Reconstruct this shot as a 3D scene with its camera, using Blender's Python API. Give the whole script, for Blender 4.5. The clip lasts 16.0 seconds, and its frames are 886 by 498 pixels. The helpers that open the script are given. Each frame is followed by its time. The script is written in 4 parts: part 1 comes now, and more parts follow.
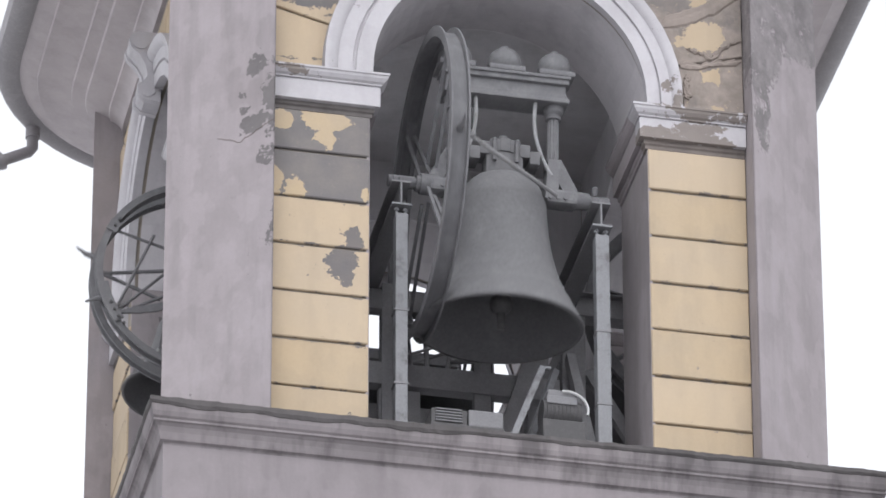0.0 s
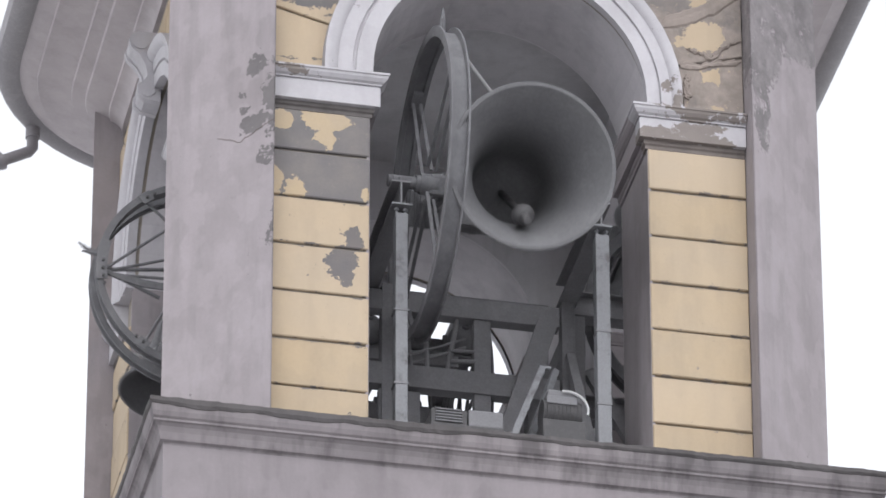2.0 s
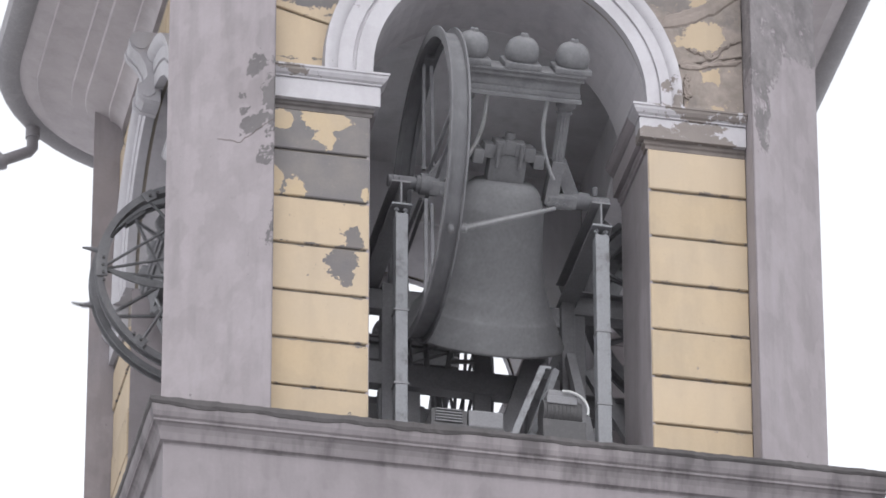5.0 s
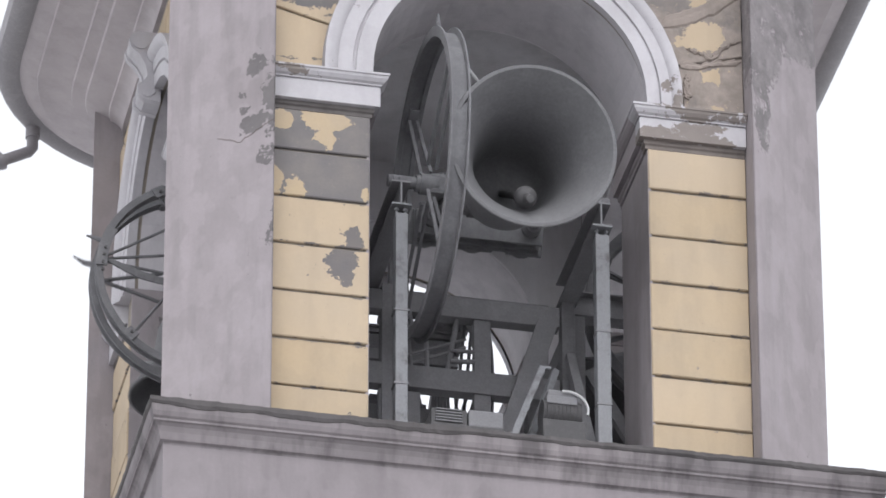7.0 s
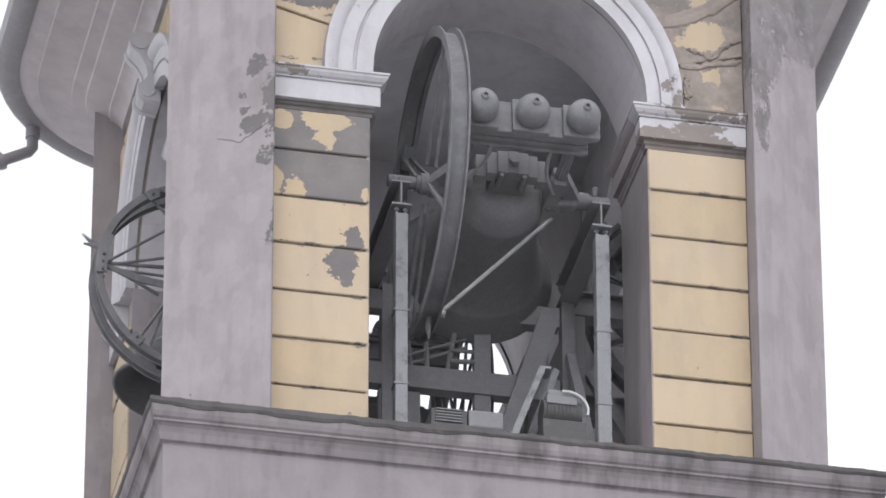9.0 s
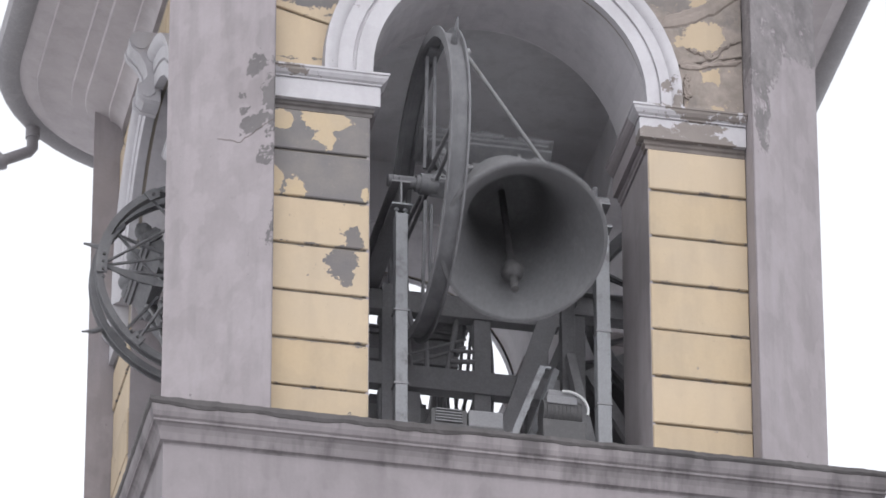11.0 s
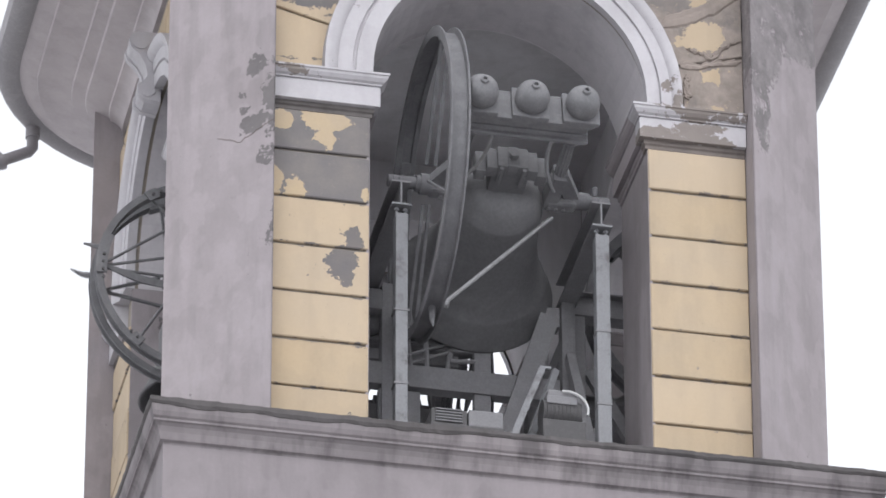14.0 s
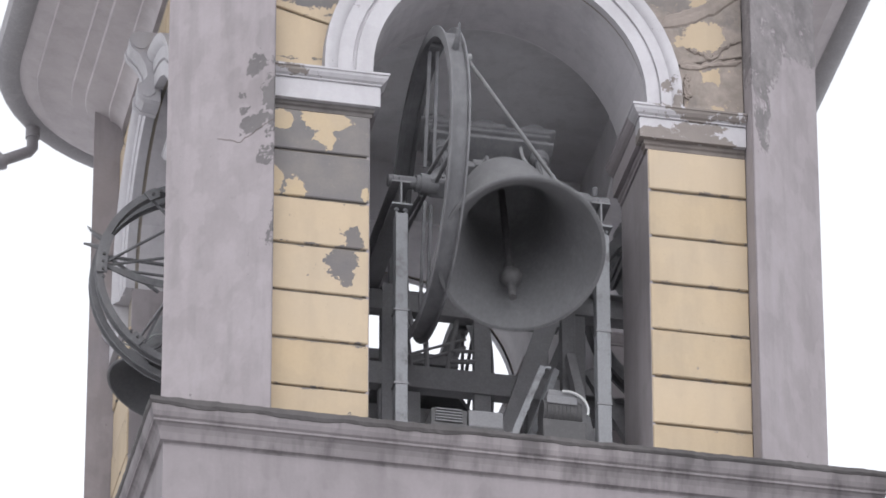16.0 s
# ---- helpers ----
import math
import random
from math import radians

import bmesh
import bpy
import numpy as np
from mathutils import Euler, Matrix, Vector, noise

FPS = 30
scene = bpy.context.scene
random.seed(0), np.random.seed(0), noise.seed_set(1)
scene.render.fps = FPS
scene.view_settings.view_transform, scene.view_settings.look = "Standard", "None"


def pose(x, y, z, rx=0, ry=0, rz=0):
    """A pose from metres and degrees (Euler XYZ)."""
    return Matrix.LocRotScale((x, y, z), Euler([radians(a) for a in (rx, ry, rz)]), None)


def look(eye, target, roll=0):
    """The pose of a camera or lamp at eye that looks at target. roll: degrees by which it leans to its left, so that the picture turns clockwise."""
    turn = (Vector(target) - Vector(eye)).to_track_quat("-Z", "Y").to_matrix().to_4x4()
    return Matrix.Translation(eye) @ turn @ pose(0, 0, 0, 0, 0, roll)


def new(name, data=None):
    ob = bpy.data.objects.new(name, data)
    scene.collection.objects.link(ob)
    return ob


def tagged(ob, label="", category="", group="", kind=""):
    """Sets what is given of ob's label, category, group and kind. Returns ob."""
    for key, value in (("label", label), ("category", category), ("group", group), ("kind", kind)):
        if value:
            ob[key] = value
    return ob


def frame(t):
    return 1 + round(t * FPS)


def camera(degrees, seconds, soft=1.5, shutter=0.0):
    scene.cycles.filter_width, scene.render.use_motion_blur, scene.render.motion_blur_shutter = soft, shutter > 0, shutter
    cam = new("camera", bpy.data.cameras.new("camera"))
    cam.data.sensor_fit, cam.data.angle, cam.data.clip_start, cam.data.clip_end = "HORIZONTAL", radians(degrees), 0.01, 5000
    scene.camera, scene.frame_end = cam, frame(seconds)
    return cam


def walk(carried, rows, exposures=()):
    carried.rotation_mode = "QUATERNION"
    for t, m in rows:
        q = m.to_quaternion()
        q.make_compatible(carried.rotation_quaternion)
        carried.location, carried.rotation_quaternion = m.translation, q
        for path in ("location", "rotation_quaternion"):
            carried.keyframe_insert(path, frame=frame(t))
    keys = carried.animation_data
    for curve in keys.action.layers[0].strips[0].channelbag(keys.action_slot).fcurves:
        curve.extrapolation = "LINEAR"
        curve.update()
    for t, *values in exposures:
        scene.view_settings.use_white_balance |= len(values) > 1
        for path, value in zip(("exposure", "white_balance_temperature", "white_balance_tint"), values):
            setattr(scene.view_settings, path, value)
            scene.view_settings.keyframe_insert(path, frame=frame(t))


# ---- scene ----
# ---------------------------------------------------------------- camera
cam = camera(7.235, 16.0, soft=1.7, shutter=0.5)
EYE, AIM = (-9.98684, -44.95780, -28.72696), (-0.49158, 0.17676, -0.64295)
walk(cam, [(0.0, look(EYE, AIM, -0.07)), (16.0, look(EYE, AIM, -0.07))],
     exposures=[(0.0, 1.3, 6270, 12), (16.0, 1.3, 6270, 12)])

# ---------------------------------------------------------------- light: a bright overcast sky
world = bpy.data.worlds.new("overcast")
scene.world = world
world.use_nodes = True
wn = world.node_tree.nodes
sky = wn.new("ShaderNodeTexSky")
sky.sky_type = "NISHITA"
sky.sun_disc = False
sky.sun_elevation, sky.sun_rotation = radians(50), radians(188)
grey = wn.new("ShaderNodeHueSaturation")
grey.inputs["Saturation"].default_value = 0.05
world.node_tree.links.new(sky.outputs[0], grey.inputs["Color"])
world.node_tree.links.new(grey.outputs[0], wn["Background"].inputs[0])
wn["Background"].inputs[1].default_value = 0.15
sun_data = bpy.data.lights.new("sun", "SUN")
sun_data.energy, sun_data.angle, sun_data.color = 0.35, radians(40), (1.0, 0.97, 0.93)
sun = new("sun", sun_data)
sun.matrix_world = look((-6, -40, 49), (0, 0, 0))

# ---------------------------------------------------------------- plan, in metres
W = 2.395            # wall face to the tower's middle
YC = W               # the tower's middle lies at (0, YC)
C = 1.107            # half the opening
THICK = 0.90         # wall thickness
PU, PV = 1.8926, 2.6223   # chamfered corner pilasters
K = 2.8265           # half width of the ledge
SPRING = 0.80        # springing of the arches
COURSE = 0.42
LEDGE = -2.586
FLOOR = -2.62
GROUND = -30.3
TOP = 2.75


# ---------------------------------------------------------------- mesh helpers
def part(name, bm, mat, parent=None, label="", smooth=False):
    bmesh.ops.recalc_face_normals(bm, faces=bm.faces)
    me = bpy.data.meshes.new(name)
    bm.to_mesh(me)
    bm.free()
    me.materials.append(mat)
    if smooth:
        me.shade_smooth()
        me.set_sharp_from_angle(angle=radians(38))
    ob = new(name, me)
    if parent is not None:
        ob.parent = parent
    if label:
        tagged(ob, label)
    return ob


def box(bm, x0, x1, y0, y1, z0, z1, m=None, bevel=0.0):
    made = bmesh.ops.create_cube(bm, size=1.0)["verts"]
    bmesh.ops.scale(bm, vec=(x1 - x0, y1 - y0, z1 - z0), verts=made)
    bmesh.ops.translate(bm, vec=((x0 + x1) / 2, (y0 + y1) / 2, (z0 + z1) / 2), verts=made)
    if m is not None:
        bmesh.ops.transform(bm, matrix=m, verts=made)
    if bevel:
        edges = {e for v in made for e in v.link_edges}
        bmesh.ops.bevel(bm, geom=list(edges), offset=bevel, segments=2, affect="EDGES", profile=0.6)
    return bm


def rod(bm, a, b, r, r2=None, seg=12):
    a, b = Vector(a), Vector(b)
    d = b - a
    m = Matrix.Translation((a + b) / 2) @ d.to_track_quat("Z", "Y").to_matrix().to_4x4()
    bmesh.ops.create_cone(bm, cap_ends=True, segments=seg, radius1=r, radius2=r if r2 is None else r2, depth=d.length, matrix=m)
    return bm


def bar(bm, a, b, w, h, up=(0, 0, 1)):
    """A bar of rectangular section from a to b."""
    a, b = Vector(a), Vector(b)
    d = (b - a).normalized()
    s = d.cross(Vector(up)).normalized()
    t = s.cross(d)
    vs = [bm.verts.new(p + s * (i * w / 2) + t * (j * h / 2)) for p in (a, b) for i, j in ((-1, -1), (1, -1), (1, 1), (-1, 1))]
    for f in ((0, 1, 2, 3), (4, 5, 6, 7), (0, 1, 5, 4), (1, 2, 6, 5), (2, 3, 7, 6), (3, 0, 4, 7)):
        bm.faces.new([vs[k] for k in f])
    return bm


def turned(bm, profile, seg=48, m=None):
    """Revolve (radius, z) pairs round z; ends on the axis close."""
    rings = []
    for r, z in profile:
        if r < 1e-5:
            rings.append([bm.verts.new((0, 0, z))])
        else:
            rings.append([bm.verts.new((r * math.cos(2 * math.pi * k / seg), r * math.sin(2 * math.pi * k / seg), z)) for k in range(seg)])
    for a, b in zip(rings, rings[1:]):
        for k in range(seg):
            q = [a[k % len(a)], a[(k + 1) % len(a)], b[(k + 1) % len(b)], b[k % len(b)]]
            q = list(dict.fromkeys(q))
            if len(q) > 2:
                bm.faces.new(q)
    if m is not None:
        bmesh.ops.transform(bm, matrix=m, verts=[v for ring in rings for v in ring])
    return bm


def swept(bm, path, profile, closed=True, caps=False):
    """Sweep (out, z) pairs along plan points (x, y, nx, ny): the normal scales with the mitre."""
    rings = [[bm.verts.new((x + nx * o, y + ny * o, z)) for o, z in profile] for x, y, nx, ny in path]
    n = len(rings)
    for i in range(n if closed else n - 1):
        a, b = rings[i], rings[(i + 1) % n]
        for k in range(len(profile) - 1):
            bm.faces.new((a[k], a[k + 1], b[k + 1], b[k]))
    if caps:
        bm.faces.new(rings[0])
        bm.faces.new(rings[-1][::-1])
    return bm


def tube(bm, pts, r, seg=10):
    """One round bar bent along points, with closed ends."""
    pts = [Vector(p) for p in pts]
    rings = []
    side = None
    for i, p in enumerate(pts):
        d = (pts[min(i + 1, len(pts) - 1)] - pts[max(i - 1, 0)]).normalized()
        if side is None:
            side = d.orthogonal().normalized()
        side = (side - d * side.dot(d)).normalized()
        up = d.cross(side)
        rings.append([bm.verts.new(p + (side * math.cos(2 * math.pi * k / seg) + up * math.sin(2 * math.pi * k / seg)) * r) for k in range(seg)])
    for a, b in zip(rings, rings[1:]):
        for k in range(seg):
            bm.faces.new((a[k], a[(k + 1) % seg], b[(k + 1) % seg], b[k]))
    bm.faces.new(rings[0][::-1])
    bm.faces.new(rings[-1])
    return bm


def prism(bm, pts, z0, z1):
    a = [bm.verts.new((x, y, z0)) for x, y in pts]
    b = [bm.verts.new((x, y, z1)) for x, y in pts]
    n = len(pts)
    bm.faces.new(a[::-1])
    bm.faces.new(b)
    for k in range(n):
        bm.faces.new((a[k], a[(k + 1) % n], b[(k + 1) % n], b[k]))
    return bm


def slab(bm, pts, y0, y1):
    """An upright plate: (x, z) outline between two depths."""
    a = [bm.verts.new((x, y0, z)) for x, z in pts]
    b = [bm.verts.new((x, y1, z)) for x, z in pts]
    n = len(pts)
    bm.faces.new(a)
    bm.faces.new(b[::-1])
    for k in range(n):
        bm.faces.new((a[k], b[k], b[(k + 1) % n], a[(k + 1) % n]))
    return bm


def face_pose(k):
    """Turns the front face's space (middle of tower at the origin) to side k: 0 front, 1 left, 2 back, 3 right."""
    return pose(0, YC, 0) @ pose(0, 0, 0, 0, 0, -90 * k)


# ---------------------------------------------------------------- materials
def material(name, rough=0.8, metal=0.0):
    mat = bpy.data.materials.new(name)
    mat.use_nodes = True
    nt = mat.node_tree
    b = nt.nodes["Principled BSDF"]
    b.inputs["Roughness"].default_value = rough
    b.inputs["Metallic"].default_value = metal
    return mat, nt, b


def node(nt, kind, **values):
    n = nt.nodes.new(kind)
    for k, v in values.items():
        n.inputs[k].default_value = v
    return n


def noise_of(nt, coord, scale, detail=6.0, rough=0.6, stretch=None):
    if stretch:
        mp = nt.nodes.new("ShaderNodeMapping")
        mp.inputs["Scale"].default_value = stretch
        nt.links.new(coord, mp.inputs[0])
        coord = mp.outputs[0]
    n = node(nt, "ShaderNodeTexNoise", Scale=scale, Detail=detail, Roughness=rough)
    nt.links.new(coord, n.inputs["Vector"])
    return n.outputs[0]


def ramp(nt, value, stops):
    r = nt.nodes.new("ShaderNodeValToRGB")
    e = r.color_ramp.elements
    while len(e) < len(stops):
        e.new(0.5)
    for el, (p, c) in zip(e, stops):
        el.position = p
        el.color = (*c, 1) if not isinstance(c, (int, float)) else (c, c, c, 1)
    nt.links.new(value, r.inputs[0])
    return r.outputs[0]


def mixed(nt, fac, a, b, mode="MIX"):
    m = nt.nodes.new("ShaderNodeMix")
    m.data_type, m.blend_type = "RGBA", mode
    for sock, v in ((m.inputs[0], fac), (m.inputs[6], a), (m.inputs[7], b)):
        if isinstance(v, (int, float)):
            sock.default_value = v
        elif isinstance(v, tuple):
            sock.default_value = (*v, 1)
        else:
            nt.links.new(v, sock)
    return m.outputs[2]


def maths(nt, op, a, b=0.0):
    m = nt.nodes.new("ShaderNodeMath")
    m.operation = op
    for sock, v in ((m.inputs[0], a), (m.inputs[1], b)):
        if isinstance(v, (int, float)):
            sock.default_value = v
        else:
            nt.links.new(v, sock)
    return m.outputs[0]


def bumped(nt, bsdf, height, strength=0.3, distance=0.01):
    b = node(nt, "ShaderNodeBump", Strength=strength, Distance=distance)
    nt.links.new(height, b.inputs["Height"])
    nt.links.new(b.outputs[0], bsdf.inputs["Normal"])


def where(nt):
    return nt.nodes.new("ShaderNodeNewGeometry").outputs["Position"]


def blots(nt, coord, spots):
    """Soft blots (x, z, radius in x, radius in z) on the front face: 1 in the middle, 0 outside."""
    # wander at three scales give the rims their torn outline
    for scale, reach in ((5.5, 0.20), (19.0, 0.12), (60.0, 0.035)):
        n = node(nt, "ShaderNodeTexNoise", Scale=scale, Detail=4.0, Roughness=0.6)
        nt.links.new(where(nt), n.inputs["Vector"])
        shift = nt.nodes.new("ShaderNodeVectorMath")
        shift.operation = "MULTIPLY_ADD"
        shift.inputs[1].default_value = (reach, reach, reach)
        shift.inputs[2].default_value = (-reach / 2, -reach / 2, -reach / 2)
        nt.links.new(n.outputs["Color"], shift.inputs[0])
        total_shift = nt.nodes.new("ShaderNodeVectorMath")
        total_shift.operation = "ADD"
        nt.links.new(coord, total_shift.inputs[0])
        nt.links.new(shift.outputs[0], total_shift.inputs[1])
        coord = total_shift.outputs[0]
    sep = nt.nodes.new("ShaderNodeSeparateXYZ")
    nt.links.new(coord, sep.inputs[0])
    total = None
    for x, z, rx, rz in spots:
        dx = maths(nt, "DIVIDE", maths(nt, "SUBTRACT", sep.outputs[0], x), rx)
        dz = maths(nt, "DIVIDE", maths(nt, "SUBTRACT", sep.outputs[2], z), rz)
        d = maths(nt, "ADD", maths(nt, "MULTIPLY", dx, dx), maths(nt, "MULTIPLY", dz, dz))
        v = maths(nt, "MAXIMUM", maths(nt, "SUBTRACT", 1.0, d), 0.0)
        total = v if total is None else maths(nt, "MAXIMUM", total, v)
    return total


def plaster(name, colour, dark, spots=(), under=(0.17, 0.165, 0.16), streak=0.25, chips=0.80, rim=(0.30, 0.25, 0.20), courses=0.0, mixed_tone=False, stone=None):
    """Painted render: mottled paint, rain streaks, and places where it has flaked off to the grey coat below."""
    mat, nt, b = material(name, 0.88)
    p = where(nt)
    big = noise_of(nt, p, 1.3, 5)
    fine = noise_of(nt, p, 38, 4, 0.65)
    run = noise_of(nt, p, 5.0, 5, 0.6, (1.0, 1.0, 0.12))
    col = mixed(nt, ramp(nt, big, [(0.3, 0.0), (0.72, 1.0)]), colour, dark)
    col = mixed(nt, maths(nt, "MULTIPLY", ramp(nt, run, [(0.47, 0.0), (0.66, 1.0)]), streak), col, tuple(c * 0.62 for c in dark))
    patch = noise_of(nt, p, 4.2, 3, 0.5, (1.0, 1.0, 0.7))
    col = mixed(nt, maths(nt, "MULTIPLY", ramp(nt, patch, [(0.50, 0.0), (0.56, 1.0)]), 0.22), col, tuple(min(1, c * 1.14) for c in colour))
    col = mixed(nt, 0.08, col, ramp(nt, fine, [(0.3, 0.25), (0.7, 0.95)]), "MULTIPLY")
    if mixed_tone:
        luck = nt.nodes.new("ShaderNodeObjectInfo").outputs["Random"]
        col = mixed(nt, maths(nt, "MULTIPLY", luck, 0.45), col, (0.43, 0.355, 0.27))
    edge = maths(nt, "ADD", maths(nt, "MULTIPLY", noise_of(nt, p, 5.5, 8, 0.7), 0.55), maths(nt, "MULTIPLY", noise_of(nt, p, 21.0, 8, 0.75), 0.45))
    flake = maths(nt, "ADD", maths(nt, "MULTIPLY", maths(nt, "SUBTRACT", edge, 0.5), 2.3), 0.5)
    if spots:
        flake = maths(nt, "ADD", flake, maths(nt, "MINIMUM", maths(nt, "MULTIPLY", blots(nt, p, spots), 1.0), 0.46))
    else:
        flake = edge
    if courses:
        # paint breaks away first along the bed joints
        sep = nt.nodes.new("ShaderNodeSeparateXYZ")
        nt.links.new(p, sep.inputs[0])
        f = maths(nt, "FRACT", maths(nt, "DIVIDE", maths(nt, "ADD", sep.outputs[2], 42.0), courses))
        near = ramp(nt, maths(nt, "MULTIPLY", maths(nt, "ABSOLUTE", maths(nt, "SUBTRACT", f, 0.5)), 2.0), [(0.72, 0.0), (0.93, 1.0)])
        frayed = noise_of(nt, p, 9.0, 6, 0.7, (0.6, 0.6, 2.0))
        flake = maths(nt, "MAXIMUM", flake, maths(nt, "MULTIPLY", maths(nt, "ADD", frayed, maths(nt, "MULTIPLY", near, 0.27)), 0.93))
    lost = ramp(nt, flake, [(chips, 0.0), (chips + 0.012, 1.0)])
    seam = ramp(nt, flake, [(chips - 0.02, 0.0), (chips, 1.0)])
    ground_coat = mixed(nt, ramp(nt, noise_of(nt, p, 3.2, 6), [(0.35, 0.0), (0.65, 1.0)]), under, rim)
    if stone:
        # east of the arch the coat below is a paler, browner stone
        sx = nt.nodes.new("ShaderNodeSeparateXYZ")
        nt.links.new(p, sx.inputs[0])
        side = ramp(nt, sx.outputs[0], [(0.4, 0.0), (0.9, 1.0)])
        rough_stone = mixed(nt, ramp(nt, noise_of(nt, p, 7.0, 8, 0.7), [(0.38, 0.0), (0.62, 1.0)]), tuple(c * 0.72 for c in stone), stone)
        side = maths(nt, "MULTIPLY", side, ramp(nt, noise_of(nt, p, 2.6, 6, 0.65), [(0.40, 0.25), (0.50, 1.0)]))
        ground_coat = mixed(nt, side, ground_coat, rough_stone)
    col = mixed(nt, maths(nt, "MULTIPLY", seam, 0.25), col, tuple(c * 0.8 for c in colour))
    col = mixed(nt, lost, col, ground_coat)
    nt.links.new(col, b.inputs["Base Color"])
    h = maths(nt, "ADD", maths(nt, "MULTIPLY", fine, 0.12), maths(nt, "MULTIPLY", maths(nt, "SUBTRACT", 1.0, lost), 0.9))
    h = maths(nt, "ADD", h, maths(nt, "MULTIPLY", maths(nt, "MULTIPLY", lost, noise_of(nt, p, 16.0, 7, 0.7)), 1.1))
    bumped(nt, b, h, 0.5, 0.008)
    return mat


YELLOW_SPOTS = [(-1.31, -0.98, 0.13, 0.22),
                (-1.225, -0.75, 0.09, 0.13), (-1.60, 1.50, 0.36, 0.20), (1.36, 1.02, 0.22, 0.40), (1.62, 1.25, 0.34, 0.10),
                (1.84, 1.20, 0.15, 0.85), (1.25, 1.72, 0.26, 0.42), (1.5, 2.2, 0.6, 0.4), (1.55, 0.92, 0.36, 0.13), (1.74, 1.75, 0.2, 0.24)]
M_YELLOW = plaster("ochre_render", (0.355, 0.275, 0.178), (0.322, 0.262, 0.188), YELLOW_SPOTS, under=(0.108, 0.102, 0.104), rim=(0.135, 0.12, 0.113), chips=0.76, courses=COURSE, mixed_tone=True, stone=(0.24, 0.205, 0.18))


def worn_ochre(name, islands):
    """Ochre paint lost but for a few islands, the grey coat below laid bare and scuffed."""
    mat, nt, b = material(name, 0.9)
    p = where(nt)
    ragged = maths(nt, "ADD", maths(nt, "MULTIPLY", noise_of(nt, p, 7.0, 6, 0.6), 0.55), maths(nt, "MULTIPLY", noise_of(nt, p, 26.0, 6, 0.7), 0.45))
    grain = noise_of(nt, p, 40, 4, 0.65)
    kept = maths(nt, "ADD", blots(nt, p, islands), maths(nt, "MULTIPLY", maths(nt, "SUBTRACT", ragged, 0.5), 1.5))
    paint = ramp(nt, kept, [(0.30, 0.0), (0.325, 1.0)])
    coat = mixed(nt, ramp(nt, noise_of(nt, p, 3.0, 6), [(0.35, 0.0), (0.65, 1.0)]), (0.128, 0.121, 0.122), (0.165, 0.15, 0.142))
    coat = mixed(nt, maths(nt, "MULTIPLY", ramp(nt, noise_of(nt, p, 11.0, 7, 0.7, (1, 1, 1.6)), [(0.60, 0.0), (0.70, 1.0)]), 0.5), coat, (0.25, 0.215, 0.18))
    ochre = mixed(nt, ramp(nt, noise_of(nt, p, 4.0, 5), [(0.3, 0.0), (0.7, 1.0)]), (0.39, 0.305, 0.195), (0.345, 0.28, 0.20))
    col = mixed(nt, paint, coat, ochre)
    col = mixed(nt, 0.10, col, ramp(nt, grain, [(0.3, 0.3), (0.7, 0.95)]), "MULTIPLY")
    nt.links.new(col, b.inputs["Base Color"])
    bumped(nt, b, maths(nt, "ADD", maths(nt, "MULTIPLY", grain, 0.25), maths(nt, "MULTIPLY", paint, 0.8)), 0.5, 0.008)
    return mat


M_WORN = worn_ochre("worn_ochre_render", [(-1.82, 0.27, 0.11, 0.13), (-1.52, 0.30, 0.17, 0.13), (-1.39, 0.29, 0.15, 0.10), (-1.45, 0.15, 0.10, 0.13), (-1.87, -0.27, 0.09, 0.17), (-1.85, -0.38, 0.07, 0.08), (-1.69, -0.345, 0.10, 0.11), (-1.13, -0.35, 0.05, 0.09)])
M_GREY = plaster("grey_render", (0.275, 0.248, 0.257), (0.203, 0.181, 0.186),
                 [(-2.02, 0.69, 0.085, 0.12), (-2.13, 0.41, 0.035, 0.05), (-2.10, 0.29, 0.035, 0.05), (-2.02, 0.15, 0.11, 0.09), (-1.96, -0.17, 0.07, 0.10), (-1.905, 0.35, 0.04, 0.42), (-1.93, 0.30, 0.05, 0.10), (-1.90, -0.9, 0.02, 0.30), (2.0, 1.75, 0.30, 0.9), (2.35, 2.0, 0.5, 0.6), (2.0, 0.75, 0.10, 0.5)],
                 under=(0.10, 0.092, 0.094), rim=(0.13, 0.119, 0.12), streak=0.3, chips=0.80, stone=(0.20, 0.183, 0.186))
M_WHITE = plaster("white_lime_paint", (0.395, 0.383, 0.40), (0.34, 0.328, 0.338),
                  [(1.28, 0.46, 0.50, 0.115), (1.60, 0.45, 0.26, 0.085), (1.50, 0.575, 0.28, 0.055), (1.60, 0.70, 0.45, 0.075), (1.30, 0.725, 0.2, 0.03), (1.27, 0.93, 0.055, 0.08), (1.36, 0.79, 0.09, 0.08), (-1.75, 0.70, 0.2, 0.04)],
                  under=(0.155, 0.135, 0.125), rim=(0.18, 0.158, 0.145), streak=0.2, chips=0.80)
M_BACK = plaster("grey_mortar", (0.24, 0.21, 0.175), (0.19, 0.17, 0.145), streak=0.4, chips=0.9)
M_RUBBLE = plaster("crumbling_mortar", (0.245, 0.208, 0.183), (0.19, 0.161, 0.142), streak=0.3, chips=0.72, rim=(0.12, 0.105, 0.10))
M_LEDGE = plaster("weathered_cement", (0.20, 0.18, 0.185), (0.13, 0.116, 0.12), streak=0.95, chips=0.9)
M_SHAFT = plaster("shaft_render", (0.205, 0.184, 0.191), (0.165, 0.148, 0.153), streak=0.35, chips=0.9)
